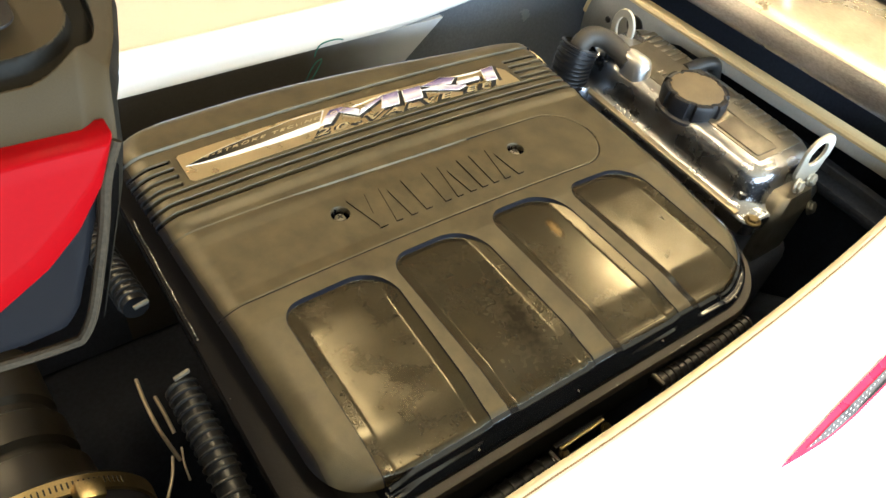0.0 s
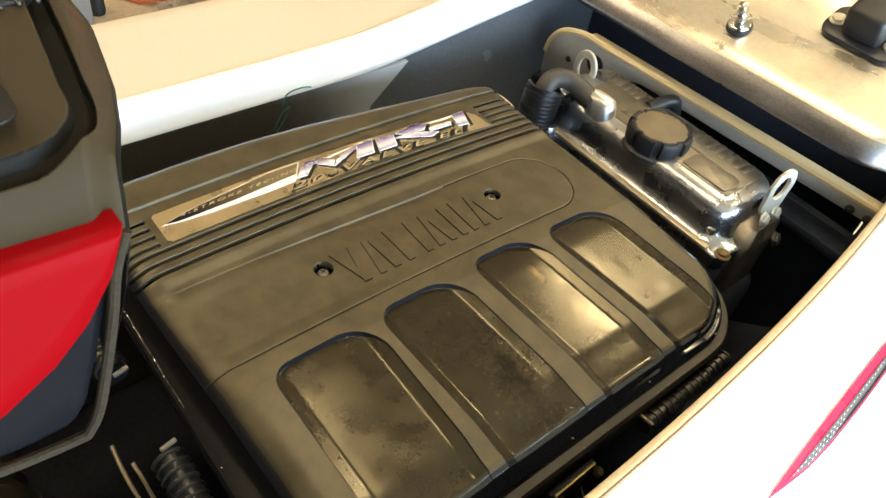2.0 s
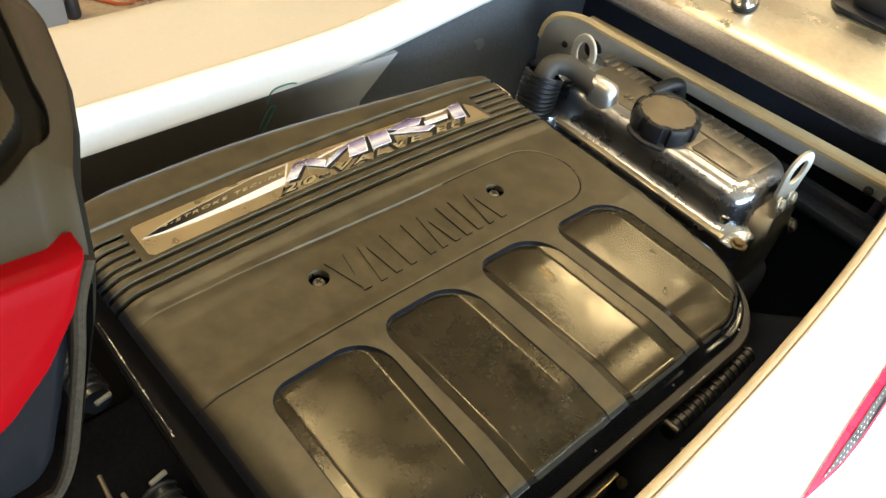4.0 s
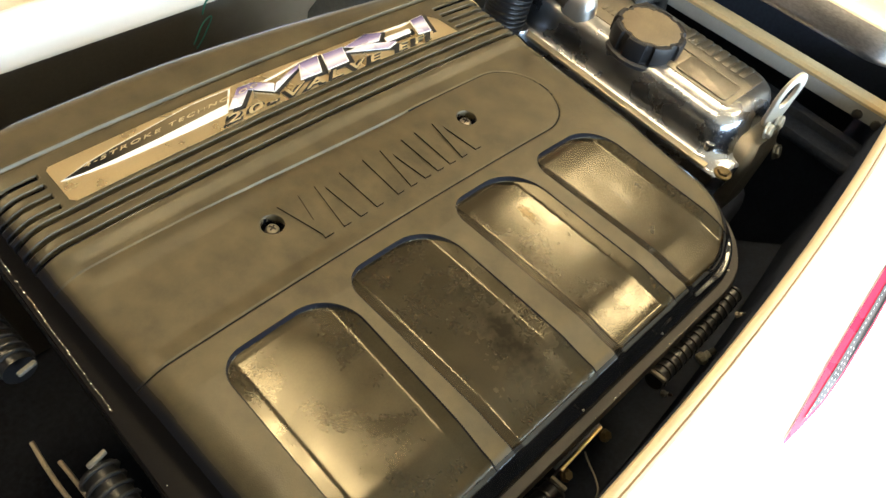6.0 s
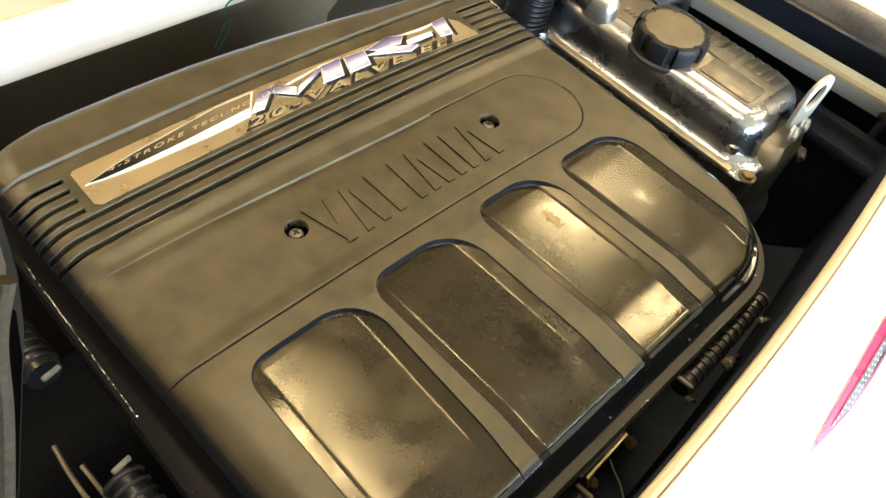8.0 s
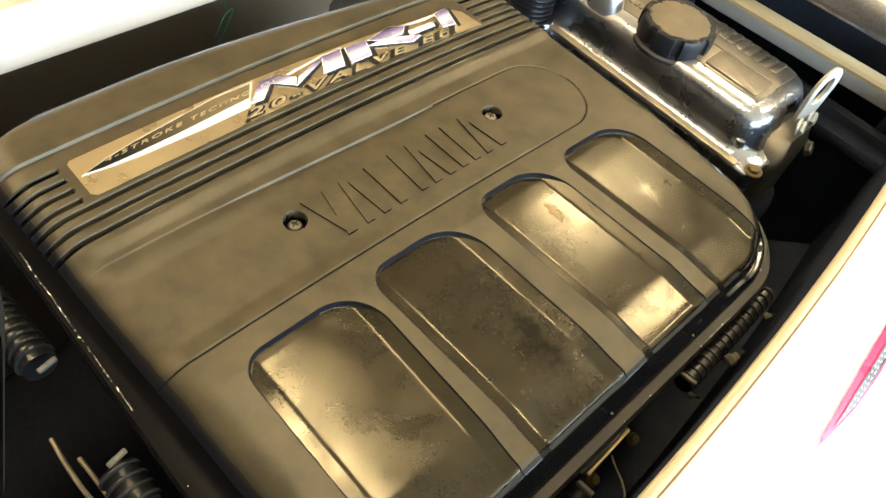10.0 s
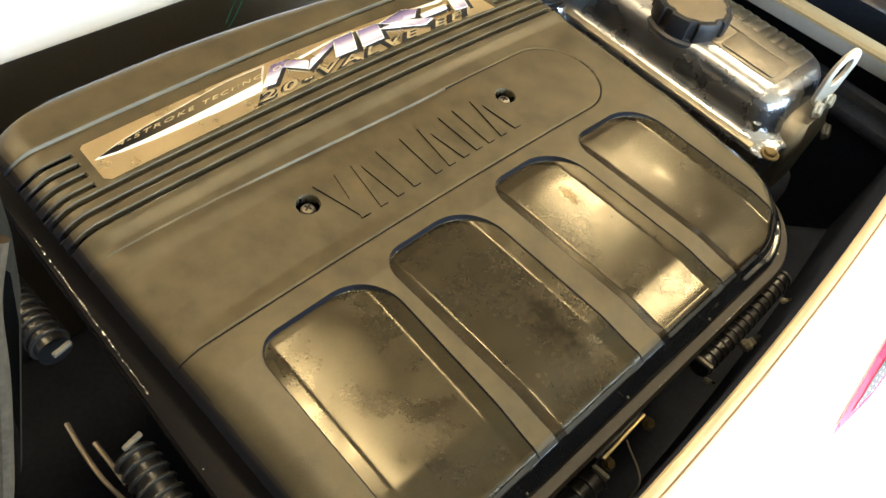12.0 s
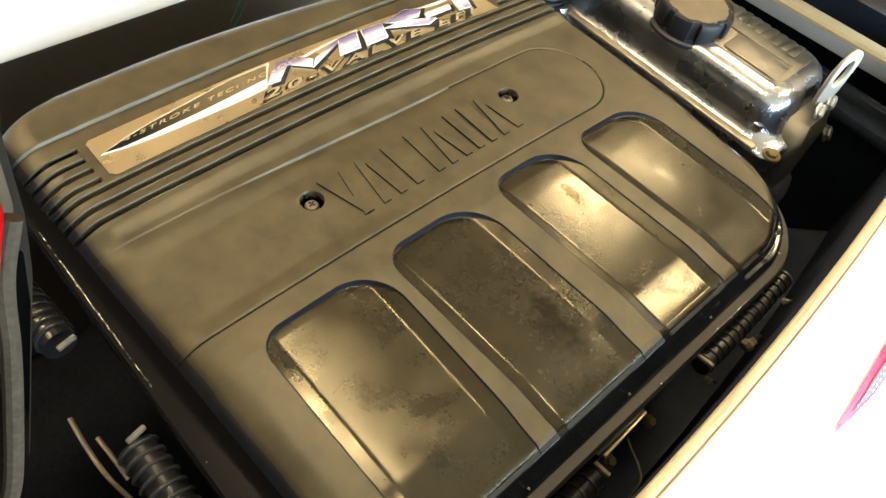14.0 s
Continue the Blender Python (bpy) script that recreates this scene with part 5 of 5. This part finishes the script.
def bay_bits():
    t = thing("metal_strap", (-0.15, 0.02, -0.17), "bent bare metal strap deep in the bay", "bracket")
    part("strap", tube(spline([(-0.156, 0.047, -0.160), (-0.157, 0.024, -0.161), (-0.156, 0.0, -0.166), (-0.150, -0.02, -0.19)], 6), 0.0016, 8), DULL, t)
    part("strap_end", tube(spline([(-0.149, 0.024, -0.159), (-0.148, 0.010, -0.160), (-0.147, -0.008, -0.168)], 6), 0.0016, 8), DULL, t)
    w = thing("wiring", (-0.165, -0.075, -0.12), "thin bare-ended wires beside the exhaust boot", "wire")
    part("lead", tube(spline([(-0.158, -0.052, -0.12), (-0.163, -0.066, -0.118), (-0.172, -0.080, -0.12)], 6), 0.0011, 6), DULL, w)
    part("lead", tube(spline([(-0.150, -0.046, -0.125), (-0.153, -0.060, -0.122), (-0.154, -0.072, -0.125)], 6), 0.0008, 6), DULL, w)
    for x, y, z, r, turn in ((0.238, -0.215, -0.12, 0.0050, 75), (0.187, -0.213, -0.12, 0.0026, 20), (0.296, -0.212, -0.12, 0.0026, 40)):
        f = thing("pipe_fitting", (x, y, z), "small pale worn fitting low in the bay", "fitting", "bay fittings")
        m = Matrix.Rotation(radians(turn), 4, "Z") @ Matrix.Rotation(radians(60), 4, "X")
        part("body", lathe([(r * 0.7, -r * 1.1), (r, -r * 0.8), (r, 0.0), (r * 0.62, r * 0.4), (r * 0.62, r)], (x, y, z), 8, m=m), PALE, f, smooth=False)
        part("spigot", lathe([(r * 0.45, r), (r * 0.5, r * 1.8), (r * 0.36, r * 2.1)], (x, y, z), 10, m=m), RUBBER, f)


bay_bits()


# ---- front console ----
console = thing("front_console", (-0.25, 0.0, 0.1), "black and red moulded front console overhanging the bay", "console")
EDGE = ((-0.115, -0.158), (-0.106, -0.152), (-0.092, -0.147), (-0.072, -0.1385), (-0.052, -0.1322), (-0.013, -0.1250), (0.015, -0.1252), (0.035, -0.1305), (0.05, -0.140), (0.066, -0.165), (0.08, -0.21), (0.09, -0.30))


def console_top():
    ys = np.linspace(-0.112, 0.088, 380)
    ex = np.interp(ys, [e[0] for e in EDGE], [e[1] for e in EDGE])
    nx = 340
    verts, faces, sunk = [], [], set()
    for i, y in enumerate(ys):
        for j in range(nx):
            x = -0.60 + (ex[i] + 0.60) * (1 - (1 - j / (nx - 1)) ** 2.2)
            d = ex[i] - x
            z = 0.203 + 0.020 * float(S(-0.112, -0.088, y)) + 0.006 * float(S(-0.09, -0.02, y)) - 0.02 * float(S(0.03, 0.088, y))
            z -= 0.010 * (1 - float(S(0, 0.010, d)))
            # channel round the lid
            cy, cx = max(0, -0.064 - y), max(0, x + 0.1755 - 0.13 * (y + 0.06) * (1 if y > -0.06 else 0))
            r = math.hypot(cy, cx) - 0.028
            z -= 0.006 * (1 - float(S(0.0030, 0.0042, abs(r))))
            if abs(r) < 0.0042:
                sunk.add(len(verts))
            verts.append((x, y, z))
    n = nx
    for i in range(len(ys) - 1):
        for j in range(nx - 1):
            faces.append((i * n + j, i * n + j + 1, (i + 1) * n + j + 1, (i + 1) * n + j))
    me = mesh_of("top_panel", verts, faces, CONSOLE)
    me.materials.append(SEAL)
    me.polygons.foreach_set("material_index", [1 if f[0] in sunk else 0 for f in faces])
    attach("top_panel", me, console, "matte black top panel with a channel round the lid")
    # end wall below the edge
    rings = []
    for i, y in enumerate(ys):
        z = verts[i * n + n - 1][2]
        rings.append([Vector((ex[i], y, z)), Vector((ex[i] + 0.0012, y, z - 0.004)), Vector((ex[i] - 0.002, y, z - 0.02)), Vector((ex[i] - 0.02, y, z - 0.08))])
    part("end_wall", loft(rings, closed=False), SEAL, console)
    lab = part("label_plate", prism(rounded(-0.30, -0.080, -0.168, 0.005, 0.008), 0.0012, 0.0003, Matrix.Translation((0, 0, 0.2285))), LABEL, console, "black warning label with pale bars")
    for k in range(16):
        for c in range(6):
            w = 0.0044 if (k * 5 + c * 3) % 4 else 0.0034
            part("print_bar", rbox((-0.2050 + 0.0050 * c, -0.0720 + 0.0042 * k, 0.2299), (w, 0.0034, 0.0002), 0), PRINT, lab)
    part("latch_recess", prism(rounded(-0.200, -0.009, -0.140, 0.026, 0.008), 0.004, 0.001, Matrix.Translation((0, 0, 0.2265))), LABEL, console, "glossy black latch recess")
    for k in range(3):
        part("vent_bar", rbox((-0.154 + 0.0065 * k, -0.002, 0.2303), (0.0016, 0.022, 0.0016), 0.0006), BLACK, console)
    part("catch", rbox((-0.1635, 0.0185, 0.2318), (0.024, 0.0042, 0.0030), 0.0012), STEEL, console, "bright steel catch")
    part("catch_pin", lathe([(0.0032, 0), (0.0032, 0.0012), (0.0014, 0.0018)], (-0.1585, -0.005, 0.2305), 14), STEEL, console)


console_top()


def console_side():
    # the side leans out towards its foot
    lean = Matrix(((1, 0, 0, 0), (0, 1, 0.28, -0.28 * 0.205), (0, 0, 1, 0), (0, 0, 0, 1)))
    tilt = lean @ Matrix.Translation((0, -0.1135, 0))
    # a proud face with a broad chamfer along its foot
    foot = [(-0.1542, 0.2044), (-0.1582, 0.1959), (-0.1622, 0.1880), (-0.1741, 0.1741), (-0.1878, 0.1635), (-0.2068, 0.1540), (-0.2553, 0.1375), (-0.3775, 0.1172), (-0.5494, 0.1079), (-0.6024, 0.204), (-0.3007, 0.2053), (-0.1899, 0.2053)]
    face = [(-0.1568, 0.2030), (-0.1612, 0.1972), (-0.1655, 0.1920), (-0.1785, 0.1815), (-0.1910, 0.1725), (-0.2075, 0.1650), (-0.2553, 0.1510), (-0.3775, 0.1310), (-0.5494, 0.1210), (-0.5990, 0.2028), (-0.3007, 0.2041), (-0.1899, 0.2041)]
    red = loft([[tilt @ XZ @ Vector((x, z, d)) for x, z in ring] for ring, d in ((foot, 0.010), (foot, 0.0004), (face, -0.0030))])
    bmesh.ops.recalc_face_normals(red, faces=red.faces)
    bmesh.ops.bevel(red, geom=list(red.edges), offset=0.0010, segments=2, profile=0.5, affect="EDGES")
    part("red_side_panel", red, RED, console, "glossy red side panel with a chamfered foot")
    grey = [(-0.1549, 0.2043), (-0.1600, 0.1940), (-0.1668, 0.1735), (-0.1742, 0.1578), (-0.1818, 0.1425), (-0.1885, 0.1345), (-0.2058, 0.1340), (-0.2148, 0.1350), (-0.2368, 0.1375), (-0.2908, 0.1371), (-0.5526, 0.123), (-0.5787, 0.1711), (-0.2978, 0.194)]
    part("lower_side_panel", prism(grey, 0.014, 0.0045, lean @ Matrix.Translation((0, -0.1105, 0)) @ XZ), GRAPHITE, console, "glossy graphite lower panel")
    line = [(-0.1540, 0.2009), (-0.1606, 0.1890), (-0.1662, 0.1730), (-0.1726, 0.1570), (-0.1800, 0.1402), (-0.1860, 0.1322), (-0.1900, 0.1312), (-0.2055, 0.1322), (-0.2376, 0.1355), (-0.2930, 0.1353), (-0.559, 0.1141)]
    part("seal", tube(spline([(x, -0.1131 - 0.28 * (0.2009 - z), z) for x, z in line], 6), 0.0021, 10), WORNSEAL, console, "rubber edge seal, worn grey-brown")
    part("underside", rbox((-0.42, -0.005, 0.168), (0.38, 0.18, 0.05), 0.01), DARK, console)


console_side()
console.location += Vector((0.003, 0.005, 0.001))


# ---- the far garage floor: second craft and clutter ----
def red_craft():
    t = thing("second_watercraft", (0.9, 1.35, ROOM[4]), "glossy red watercraft body lying on the garage floor", "watercraft")
    rings = []
    n = 28
    for k in range(28):
        f = k / 27
        x = 0.385 + 1.3 * f ** 1.6
        w = math.sqrt(max(0.0004, 1 - max(0.0, (0.743 - x) / 0.3585) ** 2))
        rings.append([Vector((x, 1.24 + 0.30 * w * math.cos(a), -0.33 + 0.16 * (0.25 + 0.75 * w) * max(-0.6, math.sin(a)))) for a in (2 * math.pi * i / n for i in range(n))])
    part("hood", loft(rings), BRIGHTRED, t, "red gelcoat hood")
    rings = []
    for k in range(16):
        f = k / 15
        x, w = 0.80 + 0.75 * f, math.sin(math.pi * min(1.0, 0.08 + 0.9 * f)) ** 0.5
        rings.append([Vector((x, 1.33 + 0.14 * w * math.cos(a), -0.19 + 0.05 * w * math.sin(a))) for a in (2 * math.pi * i / 20 for i in range(20))])
    part("raised_panel", loft(rings), BRIGHTRED, t, "raised red panel beside a dark gap")
    part("belly", rbox((1.15, 1.28, -0.59), (1.0, 0.3, 0.32), 0.04, 3), BLACK, t)
    part("rub_rail", tube(spline([(0.60, 1.12, -0.46), (0.8, 1.06, -0.46), (1.2, 1.05, -0.46), (1.6, 1.05, -0.46)], 6), 0.02, 10), RUBBER, t)


def clutter():
    z = ROOM[4]
    b = thing("charger_box", (0.20, 1.62, z), "pale grey metal charger box with a green terminal strip", "charger")
    part("case", rbox((0.20, 1.62, z + 0.11), (0.22, 0.16, 0.22), 0.008), GREYBOX, b)
    for k in range(8):
        part("terminal", rbox((0.118 + 0.024 * k, 1.552, z + 0.226), (0.018, 0.018, 0.014), 0.002), GREEN, b, "green screw terminal")
    part("socket", lathe([(0.022, 0), (0.022, 0.012), (0.014, 0.016)], (0.310, 1.60, z + 0.13), 20, m=Matrix.Rotation(radians(90), 4, "Y")), INK, b)
    part("knob", lathe([(0.010, 0.014), (0.009, 0.028), (0.003, 0.030)], (0.310, 1.60, z + 0.13), 16, m=Matrix.Rotation(radians(90), 4, "Y")), STEEL, b)
    w = thing("cable", (0.45, 1.77, z), "orange cable looped over the concrete", "cable")
    part("run", tube(spline([(0.31, 1.68, z + 0.17), (0.36, 1.76, z + 0.05), (0.424, 1.80, z + 0.008), (0.452, 1.77, z + 0.008), (0.502, 1.711, z + 0.008), (0.558, 1.704, z + 0.008), (0.60, 1.74, z + 0.008)], 6), 0.005, 8), ORANGE, w)
    k = thing("tool_case", (0.50, 1.90, z), "open black tool case among loose parts", "tool case")
    part("tray", rbox((0.50, 1.92, z + 0.035), (0.20, 0.16, 0.07), 0.012), BLACK, k)
    part("handle", tube(spline([(0.45, 1.84, z + 0.04), (0.47, 1.81, z + 0.05), (0.53, 1.81, z + 0.05), (0.55, 1.84, z + 0.04)], 5), 0.008, 8), RUBBER, k)
    a = thing("power_plug", (0.372, 1.715, z), "black power plug standing beside the charger", "plug")
    part("body", lathe([(0.018, 0), (0.022, 0.01), (0.020, 0.06), (0.012, 0.085), (0.006, 0.09)], (0.372, 1.715, z), 16), RUBBER, a)
    y = thing("spray_can", (0.556, 1.80, z), "small yellow plastic bottle among the clutter", "bottle")
    part("body", lathe([(0.014, 0), (0.015, 0.006), (0.015, 0.05), (0.008, 0.062), (0.006, 0.072)], (0.556, 1.80, z), 18), YELLOW, y)
    for i, (gx, gy, r) in enumerate(((0.60, 1.86, 0.03), (0.63, 1.80, 0.024), (0.585, 1.90, 0.02))):
        g = thing("loose_part", (gx, gy, z), "small grey metal engine part on the floor", "engine part", "loose parts")
        part("body", lathe([(r, 0), (r * 1.05, 0.006), (r * 0.7, 0.02), (r * 0.7, 0.035), (r * 0.3, 0.04)], (gx, gy, z), 14), ROUGH_ALLOY, g)
    p = thing("plastic_sheet", (0.60, 1.66, z), "crumpled clear plastic sheet on the concrete", "plastic sheet")
    rng = np.random.RandomState(4)
    n = 26
    verts, faces = [], []
    for i in range(n):
        for j in range(n):
            u, v = i / (n - 1), j / (n - 1)
            h = 0.05 * abs(noise.noise((u * 6, v * 6, 2.0))) + 0.03 * abs(noise.noise((u * 15, v * 15, 5.0)))
            verts.append((0.50 + 0.20 * u + 0.02 * rng.rand(), 1.56 + 0.20 * v + 0.02 * rng.rand(), z + 0.004 + h * math.sin(math.pi * u) * math.sin(math.pi * v) * 0.6))
    for i in range(n - 1):
        for j in range(n - 1):
            faces.append((i * n + j, (i + 1) * n + j, (i + 1) * n + j + 1, i * n + j + 1))
    attach("sheet", mesh_of("sheet", verts, faces, PLASTIC_BAG, False), p)


red_craft()
clutter()

# green marker scribble on the far flange
scr = thing("marker_scribble", (0.118, 0.235, -0.03), "green marker scribble on the black flange", "marking")
part("ink", tube(spline([(0.100, 0.2287, -0.040), (0.104, 0.2287, -0.030), (0.112, 0.2287, -0.0265), (0.124, 0.2287, -0.0265), (0.131, 0.2287, -0.0285)], 6), 0.0007, 6), MARKER, scr)
part("ink", tube(spline([(0.090, 0.2287, -0.065), (0.100, 0.2287, -0.048), (0.108, 0.2287, -0.045), (0.100, 0.2287, -0.06), (0.092, 0.2287, -0.07)], 6), 0.0006, 6), MARKER, scr)
